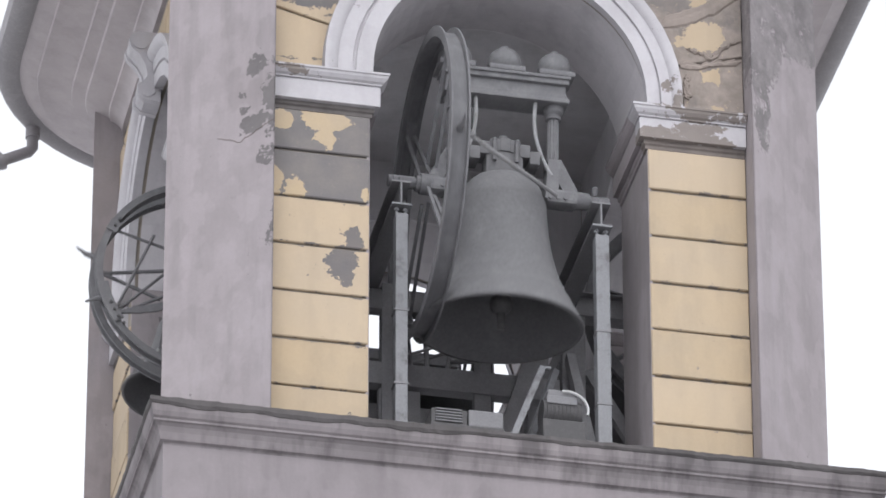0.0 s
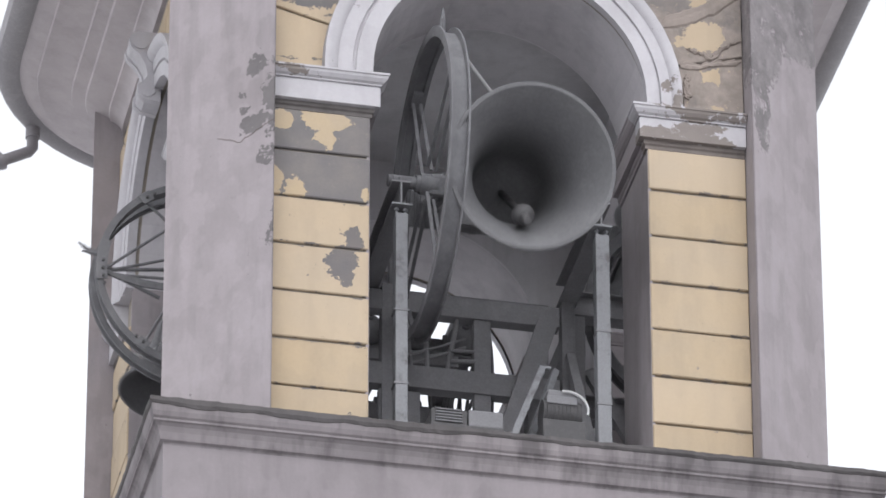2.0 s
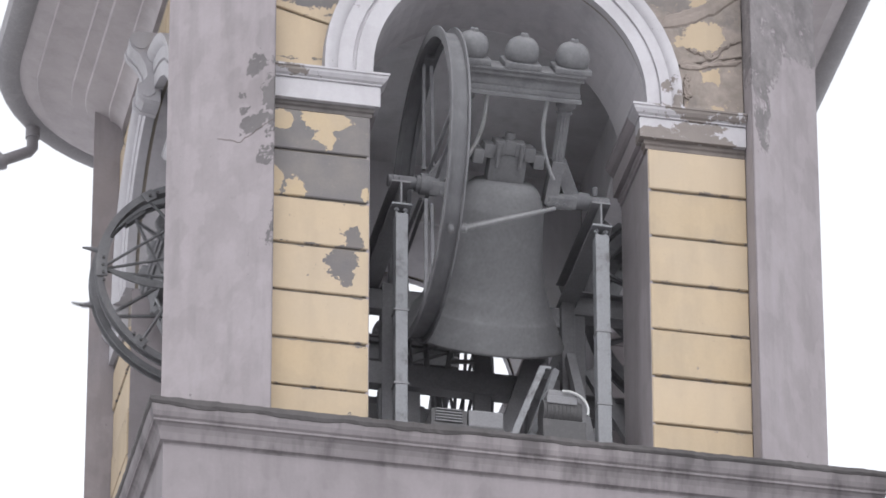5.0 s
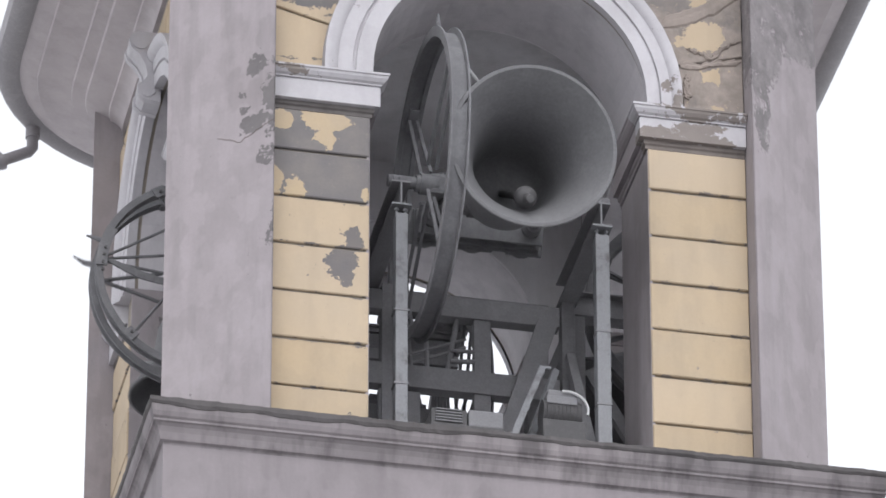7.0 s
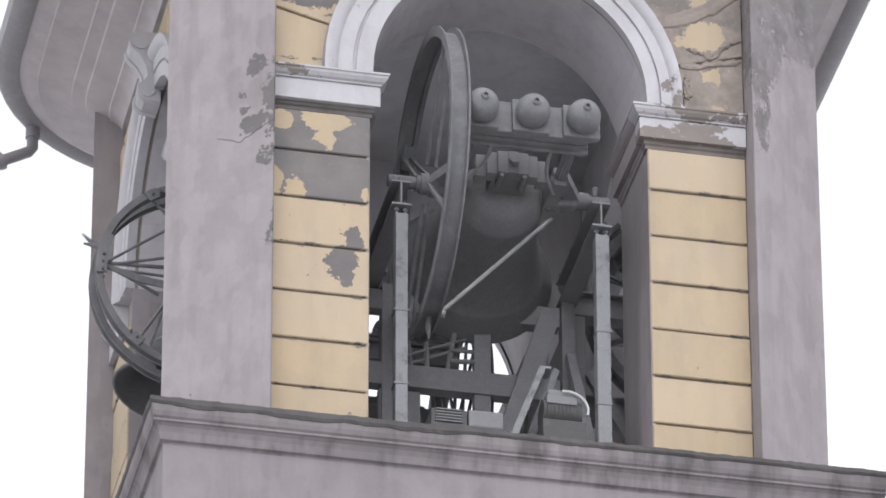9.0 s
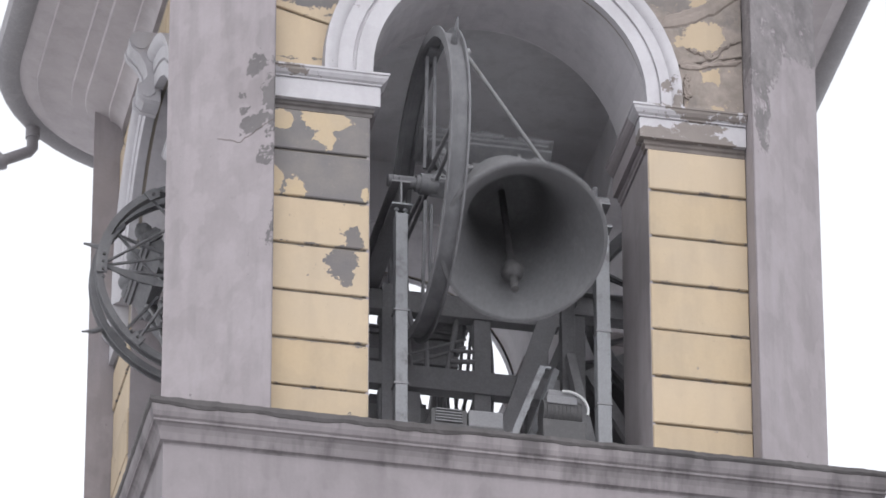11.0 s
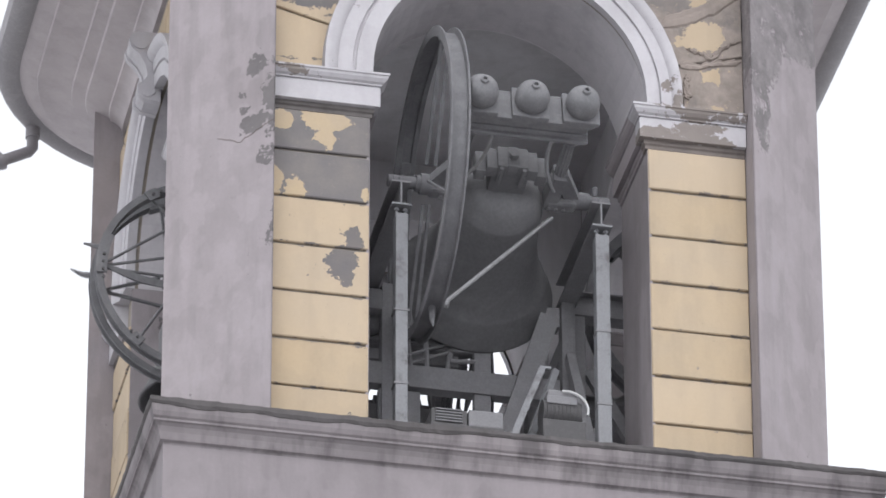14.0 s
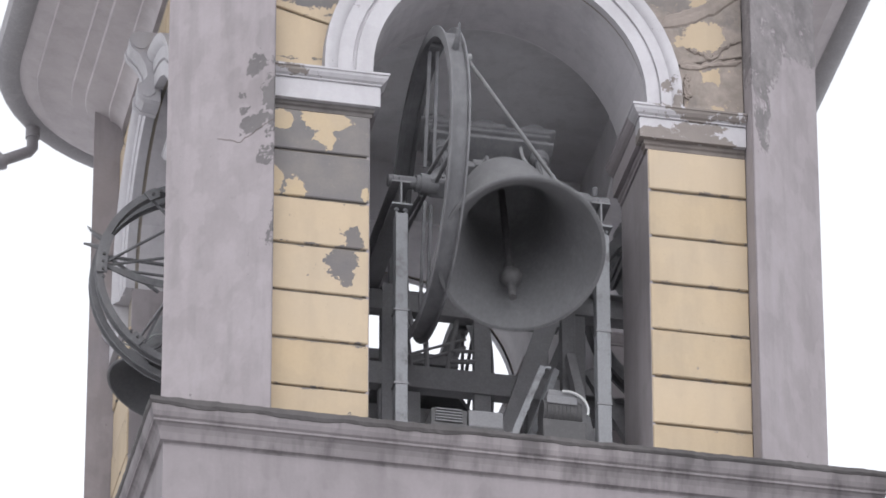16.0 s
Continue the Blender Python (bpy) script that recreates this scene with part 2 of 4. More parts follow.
# Bare cement, coloured darker still for the shade beneath the left impost mouldings.
M_NECK_SHADED = plaster("bare_shaded_necking", (0.115, 0.104, 0.10), (0.085, 0.077, 0.075), streak=0.4, chips=0.9)
M_BARE = plaster("bare_cement", (0.175, 0.15, 0.136), (0.125, 0.108, 0.10), streak=0.5, chips=0.9)
M_REVEAL = plaster("pale_reveal_render", (0.44, 0.42, 0.435), (0.37, 0.355, 0.365), streak=0.3, chips=0.86)
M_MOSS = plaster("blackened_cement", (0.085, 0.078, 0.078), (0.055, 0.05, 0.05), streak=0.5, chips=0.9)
# Inner render coloured paler than the real walls, to brighten the dim interior.
M_INNER = plaster("pale_inner_render", (0.54, 0.53, 0.545), (0.46, 0.45, 0.46), streak=0.3, chips=0.86)
# Unseen floor, made pale so it throws light up onto bells and beams.
M_FLOOR = plaster("bounce_floor_cement", (0.66, 0.65, 0.66), (0.56, 0.55, 0.56), streak=0.3, chips=0.86)
M_EAVE = plaster("eave_render", (0.37, 0.34, 0.345), (0.31, 0.285, 0.29), streak=0.2, chips=0.92)


def metalwork(name, colour, worn, rough=0.55, metal=0.0, patch=0.62, scale=7.0):
    mat, nt, b = material(name, rough, metal)
    p = nt.nodes.new("ShaderNodeTexCoord").outputs["Object"]
    a = noise_of(nt, p, scale, 7, 0.65)
    f = noise_of(nt, p, scale * 9, 4)
    col = mixed(nt, ramp(nt, a, [(patch - 0.12, 0.0), (patch + 0.06, 1.0)]), colour, worn)
    col = mixed(nt, 0.3, col, ramp(nt, f, [(0.3, 0.35), (0.7, 1.0)]), "MULTIPLY")
    nt.links.new(col, b.inputs["Base Color"])
    nt.links.new(ramp(nt, a, [(0.3, rough - 0.1), (0.7, min(1, rough + 0.2))]), b.inputs["Roughness"])
    bumped(nt, b, f, 0.25, 0.004)
    return mat


M_STEEL = metalwork("grey_painted_steel", (0.172, 0.175, 0.184), (0.085, 0.08, 0.08), 0.6, 0.0, 0.64)
M_DARK = metalwork("dark_oxidised_steel", (0.178, 0.176, 0.183), (0.21, 0.208, 0.215), 0.9)
M_IRON = metalwork("dusty_cast_iron", (0.13, 0.129, 0.135), (0.17, 0.169, 0.174), 0.85, 0.0, 0.55)
M_BRONZE = metalwork("dark_bell_bronze", (0.122, 0.121, 0.125), (0.15, 0.149, 0.153), 0.85, 0.0, 0.6, 4.0)
M_WHEEL = metalwork("dusty_wheel_steel", (0.115, 0.114, 0.12), (0.155, 0.154, 0.16), 0.85, 0.0, 0.55)
M_MOTOR = metalwork("grimy_motor_paint", (0.055, 0.053, 0.055), (0.09, 0.087, 0.088), 0.65)
M_PALE = metalwork("pale_galvanised_rod", (0.24, 0.24, 0.245), (0.18, 0.175, 0.17), 0.45)
M_CABLE = metalwork("pale_cable_sheath", (0.45, 0.45, 0.45), (0.38, 0.38, 0.38), 0.5)
M_GUTTER = metalwork("dark_sheet_metal", (0.20, 0.19, 0.198), (0.25, 0.24, 0.245), 0.55)
M_ROOF = metalwork("roof_tiles", (0.22, 0.13, 0.09), (0.16, 0.11, 0.09), 0.85)
mat_ground, gnt, gb = material("paving", 0.9)
gp = where(gnt)
gnt.links.new(mixed(gnt, noise_of(gnt, gp, 0.4, 6), (0.47, 0.465, 0.47), (0.56, 0.555, 0.56)), gb.inputs["Base Color"])
M_GROUND = mat_ground


# ---------------------------------------------------------------- ground and lower tower
def structure(ob, label, category):
    return tagged(ob, label, category, kind="structure")


bm = bmesh.new()
bmesh.ops.create_grid(bm, x_segments=8, y_segments=8, size=2500)
ground = part("ground", bm, M_GROUND)
ground.location = (0, 0, GROUND)
structure(ground, "pale grey paved ground at the foot of the tower", "ground")


def square(h):
    return [(-h, YC - h, -1, -1), (h, YC - h, 1, -1), (h, YC + h, 1, 1), (-h, YC + h, -1, 1)]


bm = bmesh.new()
prism(bm, [(-2.72, YC - 2.72), (2.72, YC - 2.72), (2.72, YC + 2.72), (-2.72, YC + 2.72)], GROUND, LEDGE - 0.314)
shaft = structure(part("wall_shaft", bm, M_SHAFT), "smooth grey rendered square tower shaft", "wall")
bm = bmesh.new()
P_LEDGE = [(-0.6, 0.035), (0.0, 0.0), (0.004, -0.05), (0.0, -0.10), (-0.012, -0.135), (-0.026, -0.150), (-0.016, -0.156), (-0.016, -0.174), (-0.034, -0.180), (-0.052, -0.20),
           (-0.066, -0.24), (-0.074, -0.285), (-0.078, -0.300), (-0.095, -0.306), (-0.104, -0.312), (-0.112, -0.36)]
swept(bm, square(K), [(o, LEDGE + z) for o, z in P_LEDGE])
ledge = structure(part("ledge_cornice", bm, M_LEDGE, smooth=False), "rain-stained grey cement string cornice below the belfry", "cornice")

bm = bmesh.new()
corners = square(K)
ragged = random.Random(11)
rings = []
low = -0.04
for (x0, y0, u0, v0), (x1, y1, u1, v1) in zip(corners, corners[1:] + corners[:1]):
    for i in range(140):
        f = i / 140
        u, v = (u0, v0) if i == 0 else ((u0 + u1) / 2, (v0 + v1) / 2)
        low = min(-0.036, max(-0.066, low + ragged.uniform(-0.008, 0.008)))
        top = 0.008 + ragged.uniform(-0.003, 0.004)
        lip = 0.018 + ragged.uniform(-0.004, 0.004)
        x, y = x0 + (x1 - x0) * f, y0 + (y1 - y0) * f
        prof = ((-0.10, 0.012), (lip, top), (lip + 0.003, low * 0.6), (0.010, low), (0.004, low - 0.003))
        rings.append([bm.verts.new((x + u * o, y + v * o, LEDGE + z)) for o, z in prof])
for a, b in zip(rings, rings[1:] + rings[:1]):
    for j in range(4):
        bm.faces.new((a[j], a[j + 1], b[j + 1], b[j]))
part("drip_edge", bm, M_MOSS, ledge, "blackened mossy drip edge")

bm = bmesh.new()
prism(bm, [(-2.6, YC - 2.6), (2.6, YC - 2.6), (2.6, YC + 2.6), (-2.6, YC + 2.6)], FLOOR - 0.25, FLOOR)
structure(part("floor", bm, M_FLOOR), "unseen cement belfry floor, made pale to bounce light up", "floor")
bm = bmesh.new()
prism(bm, [(-2.3, YC - 2.3), (2.3, YC - 2.3), (2.3, YC + 2.3), (-2.3, YC + 2.3)], TOP - 0.3, TOP)
structure(part("ceiling", bm, M_INNER), "bare grey plaster belfry ceiling", "ceiling")


# ---------------------------------------------------------------- belfry walls, one face four times
ARC = [math.pi * i / 28 for i in range(29)]


def wall_face():
    """Wall with a round-arched opening through it, in the face's space: x along, the face at y = -W."""
    bm = bmesh.new()
    y0, y1 = -W + 0.03, -W + THICK
    for s in (-1, 1):
        slab(bm, [(s * C, FLOOR), (s * PU, FLOOR), (s * PU, SPRING), (s * C, SPRING)], y0, y1)
    pts = [(C * math.cos(a), SPRING + C * math.sin(a)) for a in ARC]
    for (xa, za), (xb, zb) in zip(pts, pts[1:]):
        slab(bm, [(xa, za), (xb, zb), (xb, TOP), (xa, TOP)], y0, y1)
    for s in (-1, 1):
        slab(bm, [(s * C, SPRING), (s * PU, SPRING), (s * PU, TOP), (s * C, TOP)], y0, y1)
    bmesh.ops.remove_doubles(bm, verts=bm.verts, dist=1e-4)
    return bm


def wedge(r0, a0, a1, xmax, zmax):
    """A voussoir outline between two angles, from r0 out to the wall's edge."""
    inner = [(r0 * math.cos(a0 + (a1 - a0) * i / 4), SPRING + r0 * math.sin(a0 + (a1 - a0) * i / 4)) for i in range(5)]

    def reach(a):
        c, s = math.cos(a), math.sin(a)
        d = min(xmax / abs(c) if abs(c) > 1e-6 else 1e9, (zmax - SPRING) / s if s > 1e-6 else 1e9)
        return (d * c, SPRING + d * s)
    out = [reach(a1), reach(a0)]
    corner = (math.copysign(xmax, math.cos((a0 + a1) / 2)), zmax)
    ca = math.atan2(zmax - SPRING, corner[0])
    if a0 < ca < a1:
        out.insert(1, corner)
    return inner + out


P_FOOT = [(0.0, 0.368), (0.02, 0.372), (0.02, 0.402), (0.035, 0.414), (0.035, 0.446), (0.0, 0.446)]
P_IMPOST = [(0.0, 0.446), (0.075, 0.448), (0.075, 0.618), (0.068, 0.622), (0.068, 0.628), (0.085, 0.632), (0.085, 0.644),
            (0.105, 0.655), (0.125, 0.68), (0.13, 0.70), (0.14, 0.705), (0.14, 0.722), (0.0, 0.728)]


def impost(side, plain=False):
    """The moulded impost on one jamb's face, and its plainer run back into the reveal."""
    s = side
    path = [(s * (PU - 0.006), -W + 0.03, 0, -1), (s * C, -W + 0.03, -s, -1), (s * C, -W + 0.10, -s, 0)]
    if plain:
        path = [path[0], (s * (C + 0.28), -W + 0.03, 0, -1)]
    bm = bmesh.new()
    swept(bm, path, P_IMPOST, closed=False, caps=True)
    foot = bmesh.new()
    swept(foot, path, P_FOOT, closed=False, caps=True)
    if plain:
        return bm, foot
    back = [(s * C, -W + 0.10, -s, 0), (s * C, -W + THICK - 0.004, -s, 0)]
    bm2 = bmesh.new()
    swept(bm2, back, [(o * 0.96, z) for o, z in P_FOOT[:-1] + P_IMPOST[1:]], closed=False, caps=True)
    return bm, foot, bm2


def arch_band(lean=0.0):
    """Moulded archivolt, swept round the arch: (radius, out). Its outer mouldings may sit a little off centre."""
    prof = [(C - 0.015, 0.0), (C - 0.015, 0.075), (C + 0.10, 0.08), (C + 0.105, 0.062), (C + 0.12, 0.062), (C + 0.125, 0.085), (C + 0.225, 0.09),
            (C + 0.24, 0.115), (C + 0.275, 0.135), (C + 0.32, 0.14), (C + 0.325, 0.0)]
    bm = bmesh.new()
    rings = [[bm.verts.new((r * math.cos(a) - lean * (r - C), -W + 0.03 - o, SPRING + 0.004 + r * math.sin(a))) for r, o in prof] for a in ARC]
    # short stilts down to the imposts
    rings.insert(0, [bm.verts.new((r * math.cos(ARC[0]) - lean * (r - C), -W + 0.03 - o, 0.724)) for r, o in prof])
    rings.append([bm.verts.new((r * math.cos(ARC[-1]) - lean * (r - C), -W + 0.03 - o, 0.724)) for r, o in prof])
    for a, b in zip(rings, rings[1:]):
        for k in range(len(prof) - 1):
            bm.faces.new((a[k], a[k + 1], b[k + 1], b[k]))
    bm.faces.new(rings[0])
    bm.faces.new(rings[-1][::-1])
    return bm


def keystone():
    """A scrolled console over the crown of the arch."""
    bm = bmesh.new()
    wide = 0.85
    side = [(0.02, 1.76), (0.16, 1.78), (0.21, 1.83), (0.21, 1.91), (0.16, 1.95), (0.13, 2.01), (0.15, 2.11), (0.20, 2.20), (0.265, 2.26), (0.29, 2.33),
            (0.265, 2.39), (0.21, 2.42), (0.02, 2.42)]
    for x0, x1, grow in ((-0.15, -0.09, 1.0), (-0.085, 0.085, 0.90), (0.09, 0.15, 1.0)):
        a = [bm.verts.new((x0 * wide, -W + 0.03 - o * grow, z)) for o, z in side]
        b = [bm.verts.new((x1 * wide, -W + 0.03 - o * grow, z)) for o, z in side]
        bm.faces.new(a)
        bm.faces.new(b[::-1])
        for k in range(len(side)):
            bm.faces.new((a[k], a[(k + 1) % len(side)], b[(k + 1) % len(side)], b[k]))
    rod(bm, (-0.135, -W - 0.165, 2.33), (0.135, -W - 0.165, 2.33), 0.08, seg=20)
    rod(bm, (-0.135, -W - 0.10, 1.86), (0.135, -W - 0.10, 1.86), 0.065, seg=20)
    return bm


SIDES = ["front", "left", "back", "right"]
walls = []
for k in range(4):
    m = face_pose(k)
    bm = wall_face()
    bmesh.ops.transform(bm, matrix=m, verts=bm.verts)
    wall = structure(part("wall_" + SIDES[k], bm, M_BACK), "thick belfry wall with an open round arch", "wall")
    walls.append(wall)
    # inner lining and reveal in bare render
    bm = bmesh.new()
    for s in (-1, 1):
        head = 0.728 if (k, s) == (1, -1) else 0.366
        slab(bm, [(s * (C - 0.004), FLOOR), (s * C + s * 0.02, FLOOR), (s * C + s * 0.02, head), (s * (C - 0.004), head)], -W + 0.012, -W + THICK)
    bmesh.ops.transform(bm, matrix=m, verts=bm.verts)
    part("reveal_lining", bm, M_GREY, wall, "smooth grey rendered reveal")
    bm = bmesh.new()
    pts = [((C - 0.004) * math.cos(a), SPRING + (C - 0.004) * math.sin(a), (C + 0.02) * math.cos(a), SPRING + (C + 0.02) * math.sin(a)) for a in ARC]
    pts = [(pts[0][0], 0.73, pts[0][2], 0.73)] + pts + [(pts[-1][0], 0.73, pts[-1][2], 0.73)]
    for (xa, za, ua, wa), (xb, zb, ub, wb) in zip(pts, pts[1:]):
        slab(bm, [(xa, za), (xb, zb), (ub, wb), (ua, wa)], -W + 0.06, -W + THICK + 0.004)
    bmesh.ops.transform(bm, matrix=m, verts=bm.verts)
    part("arch_soffit", bm, M_REVEAL, wall, "pale grey rendered arch soffit", smooth=True)
    bm = bmesh.new()
    ya, yb = -W + THICK, -W + THICK + 0.02
    for s in (-1, 1):
        slab(bm, [(s * C, FLOOR), (s * 1.47, FLOOR), (s * 1.47, TOP - 0.3), (s * C, TOP - 0.3)], ya, yb)
    arc = [(C * math.cos(a), SPRING + C * math.sin(a)) for a in ARC]
    for (xa, za), (xb, zb) in zip(arc, arc[1:]):
        slab(bm, [(xa, za), (xb, zb), (xb, TOP - 0.3), (xa, TOP - 0.3)], ya, yb)
    bmesh.ops.transform(bm, matrix=m, verts=bm.verts)
    part("inner_lining", bm, M_INNER, wall, "inner face of the wall, made pale to lift the interior")
    for s in (-1, 1):
        for bm, mat, words in zip(impost(s, (k, s) == (1, -1)), (M_WHITE, M_NECK_SHADED if s < 0 else M_BARE, M_GREY),
                                  ("flaking white moulded impost", "bare dark grey necking", "bare grey impost in the reveal")):
            bmesh.ops.transform(bm, matrix=m, verts=bm.verts)
            part("impost", bm, mat, wall, words)
    bm = arch_band(0.18 if k == 0 else 0.0)
    bmesh.ops.transform(bm, matrix=m, verts=bm.verts)
    part("archivolt", bm, M_WHITE, wall, "white painted moulded archivolt", smooth=True)
    bm = keystone()
    bmesh.ops.transform(bm, matrix=m, verts=bm.verts)
    part("keystone", bm, M_WHITE, wall, "white scrolled keystone console", smooth=True)

# corner pilasters
for k in range(4):
    bm = bmesh.new()
    prism(bm, [(-PU, -PV), (-PV, -PU), (-W + 0.12, -PU), (-1.52, -1.52), (-PU, -W + 0.12)], LEDGE - 0.02, TOP + 0.3)
    edges = [e for e in bm.edges if abs(e.verts[0].co.z - e.verts[1].co.z) > 1 and min(e.verts[0].co.x, e.verts[0].co.y) < -2.6]
    bmesh.ops.bevel(bm, geom=edges, offset=0.012, segments=2, affect="EDGES")
    bmesh.ops.transform(bm, matrix=face_pose(k), verts=bm.verts)
    structure(part("pilaster_" + SIDES[k], bm, M_GREY), "smooth grey chamfered corner pilaster with flaked patches", "pilaster")


# ---------------------------------------------------------------- eaves: rounded square, moulded soffit, gutter
def rounded(half, r, n=14):
    path = []
    for cx, cy, a0 in ((half - r, half - r, 0), (-half + r, half - r, 90), (-half + r, -half + r, 180), (half - r, -half + r, 270)):
        for i in range(n + 1):
            a = radians(a0 + 90 * i / n)
            path.append((cx + r * math.cos(a), YC + cy + r * math.sin(a), math.cos(a), math.sin(a)))
    return path


EAVE_R = 0.72
UP = 0.29
BASE = 2.385
bm = bmesh.new()
P_EAVE = [(-0.15, 2.38), (0.02, 2.38), (0.03, 2.44), (0.05, 2.48), (0.10, 2.52), (0.13, 2.53), (0.138, 2.558), (0.18, 2.575), (0.26, 2.61), (0.33, 2.635), (0.34, 2.668),
          (0.37, 2.676), (0.42, 2.70), (0.45, 2.705), (0.46, 2.735), (0.55, 2.768), (0.66, 2.80), (0.74, 2.815), (0.75, 2.845), (0.77, 2.855), (0.84, 2.878), (0.87, 2.90),
          (0.89, 2.915), (0.99, 2.93), (0.99, 3.02), (0.64, 3.10), (-0.26, 3.45)]
swept(bm, rounded(BASE, EAVE_R), [(o, z + UP) for o, z in P_EAVE])
eave = structure(part("eaves_soffit", bm, M_EAVE, smooth=True), "grey moulded plaster eaves with rounded corners", "eaves")
bm = bmesh.new()
P_GUT = [(0.84, 3.05), (0.895, 2.915), (0.94, 2.895), (1.04, 2.905), (1.09, 2.95), (1.10, 3.10), (1.085, 3.10), (1.075, 2.97), (1.03, 2.93), (0.90, 3.07)]
swept(bm, rounded(BASE, EAVE_R), [(o, z + UP) for o, z in P_GUT])
structure(part("gutter", bm, M_GUTTER, smooth=True), "dark sheet-metal gutter along the eaves", "gutter")
bm = bmesh.new()
path = rounded(BASE, EAVE_R)
swept(bm, path, [(0.95, 3.27), (0.44, 3.72), (-0.6, 4.35), (-1.05, 4.55)])
structure(part("roof", bm, M_ROOF, smooth=True), "weathered tiled roof above the belfry", "roof")

# ---------------------------------------------------------------- bells with yokes and wheels
AX_Y, AX_Z = -W + 0.42, 0.08      # a bell's axle in its face's space


def ring_x(bm, profile, x0, seg=72):
    """Revolve (radius, x) pairs, closed, round the x axis."""
    rings = []
    for k in range(seg):
        a = 2 * math.pi * k / seg
        rings.append([bm.verts.new((x0 + x, r * math.cos(a), r * math.sin(a))) for r, x in profile])
    n = len(profile)
    for k in range(seg):
        a, b = rings[k], rings[(k + 1) % seg]
        for i in range(n):
            bm.faces.new((a[i], a[(i + 1) % n], b[(i + 1) % n], b[i]))
    return bm


BELL_PROFILE = [(0.0, 0.10), (0.16, 0.10), (0.22, 0.085), (0.26, 0.05), (0.29, 0.0), (0.315, -0.08), (0.325, -0.10), (0.33, -0.12), (0.335, -0.20),
                (0.35, -0.36), (0.375, -0.52), (0.41, -0.66), (0.445, -0.77), (0.455, -0.785), (0.46, -0.80), (0.50, -0.90), (0.515, -0.915), (0.525, -0.93),
                (0.565, -1.02), (0.61, -1.10), (0.62, -1.125), (0.615, -1.14), (0.59, -1.14), (0.545, -1.07), (0.47, -0.95), (0.40, -0.80), (0.345, -0.62),
                (0.30, -0.36), (0.28, -0.15), (0.25, -0.02), (0.18, 0.04), (0.0, 0.05)]


def swinging_bell(label, group, wheel_x, wheel_r, bell_x=0.06, size=1.0, tie=True, rim_depth=0.085, rim_half=0.075, horns=(12, 48, 172, 210, 330), spokes=8, lift=1.0, fan=0.0, squat=0.97):
    """A bell hung in a cast yoke between two gudgeons, with its rope wheel. The axle is the x axis."""
    s = 1 if wheel_x > 0 else -1
    top = new("swinging_bell")
    tagged(top, label, "bell", group)
    bm = bmesh.new()
    turned(bm, [(r * size, z * size * squat) for r, z in BELL_PROFILE], 64, pose(bell_x, 0, 0))
    bell = part("bell", bm, M_BRONZE, top, "dark bronze bell with moulded bands", smooth=True)
    bm = bmesh.new()
    long = size * squat
    rod(bm, (0, 0, 0), (0, 0, -0.84 * long), 0.028)
    rod(bm, (0, 0, -0.84 * long), (0, 0, -1.20 * long), 0.045, 0.03)
    bmesh.ops.create_uvsphere(bm, u_segments=20, v_segments=12, radius=0.085 * size, matrix=pose(0, 0, -0.98 * long))
    clapper = part("clapper", bm, M_MOTOR, top, "iron clapper", smooth=True)
    clapper.location = (bell_x, 0, 0.02)
    bm = bmesh.new()
    c0, c1, c2 = 0.09 * size * squat, 0.10 + 0.22 * lift, 0.10 + 0.33 * lift
    box(bm, bell_x - 0.15, bell_x + 0.15, -0.09, 0.09, c0, c1 + 0.01, bevel=0.03)
    # saddle bowed down at both ends
    for q in range(-3, 4):
        sag = 0.010 * q * q * lift
        box(bm, bell_x + q * 0.08 - 0.041, bell_x + q * 0.08 + 0.041, -0.10, 0.10, c1 - sag, c2 - sag, bevel=0.008)
    rod(bm, (bell_x, 0, c2 - 0.01), (bell_x, 0, c2 + 0.05 * lift), 0.04)
    for q in (-0.09, 0.09):
        rod(bm, (bell_x + q, -0.115, c1 - 0.10 * lift), (bell_x + q, -0.115, c2 - 0.02), 0.018, seg=8)
    part("crown_clamp", bm, M_BRONZE, top, "bolted iron clamp over the bell's crown", smooth=True)
    # head beam, moulded like a small cornice
    bm = bmesh.new()
    x0, x1 = bell_x - 0.50, bell_x + 0.50
    drop = 0.80 * (lift - 1)
    for z0, z1, d, e in ((0.78, 0.815, 0.13, 0.0), (0.815, 0.86, 0.10, -0.01), (0.86, 0.945, 0.085, -0.02), (0.945, 0.985, 0.12, 0.0), (0.985, 1.01, 0.14, 0.012)):
        box(bm, x0 - e, x1 + e, -d * lift, d * lift, z0 + drop, z1 + drop, bevel=0.006)
    beam = part("head_beam", bm, M_IRON, top, "dusty grey cast-iron head beam")
    for dx in (-0.40, 0.0, 0.40):
        bm = bmesh.new()
        q = 0.145 * lift
        box(bm, bell_x + dx - q, bell_x + dx + q, -q, q, 1.01 + drop, 1.055 + drop, bevel=0.01)
        dome = [(0.0, 0.0), (0.115, 0.0), (0.128, 0.02), (0.134, 0.06), (0.130, 0.10), (0.112, 0.145), (0.08, 0.175), (0.04, 0.19), (0.034, 0.192), (0.032, 0.215), (0.018, 0.22),
                (0.016, 0.195), (0.0, 0.195)]
        turned(bm, [(r * lift, 1.055 + drop + z * lift) for r, z in dome], 28, pose(bell_x + dx, 0, 0))
        part("counterweight", bm, M_IRON, beam, "domed cast counterweight on a square plate", smooth=True)
    for e in (-1, 1):
        bm = bmesh.new()
        ax = bell_x + e * 0.40
        cap = 0.78 + drop
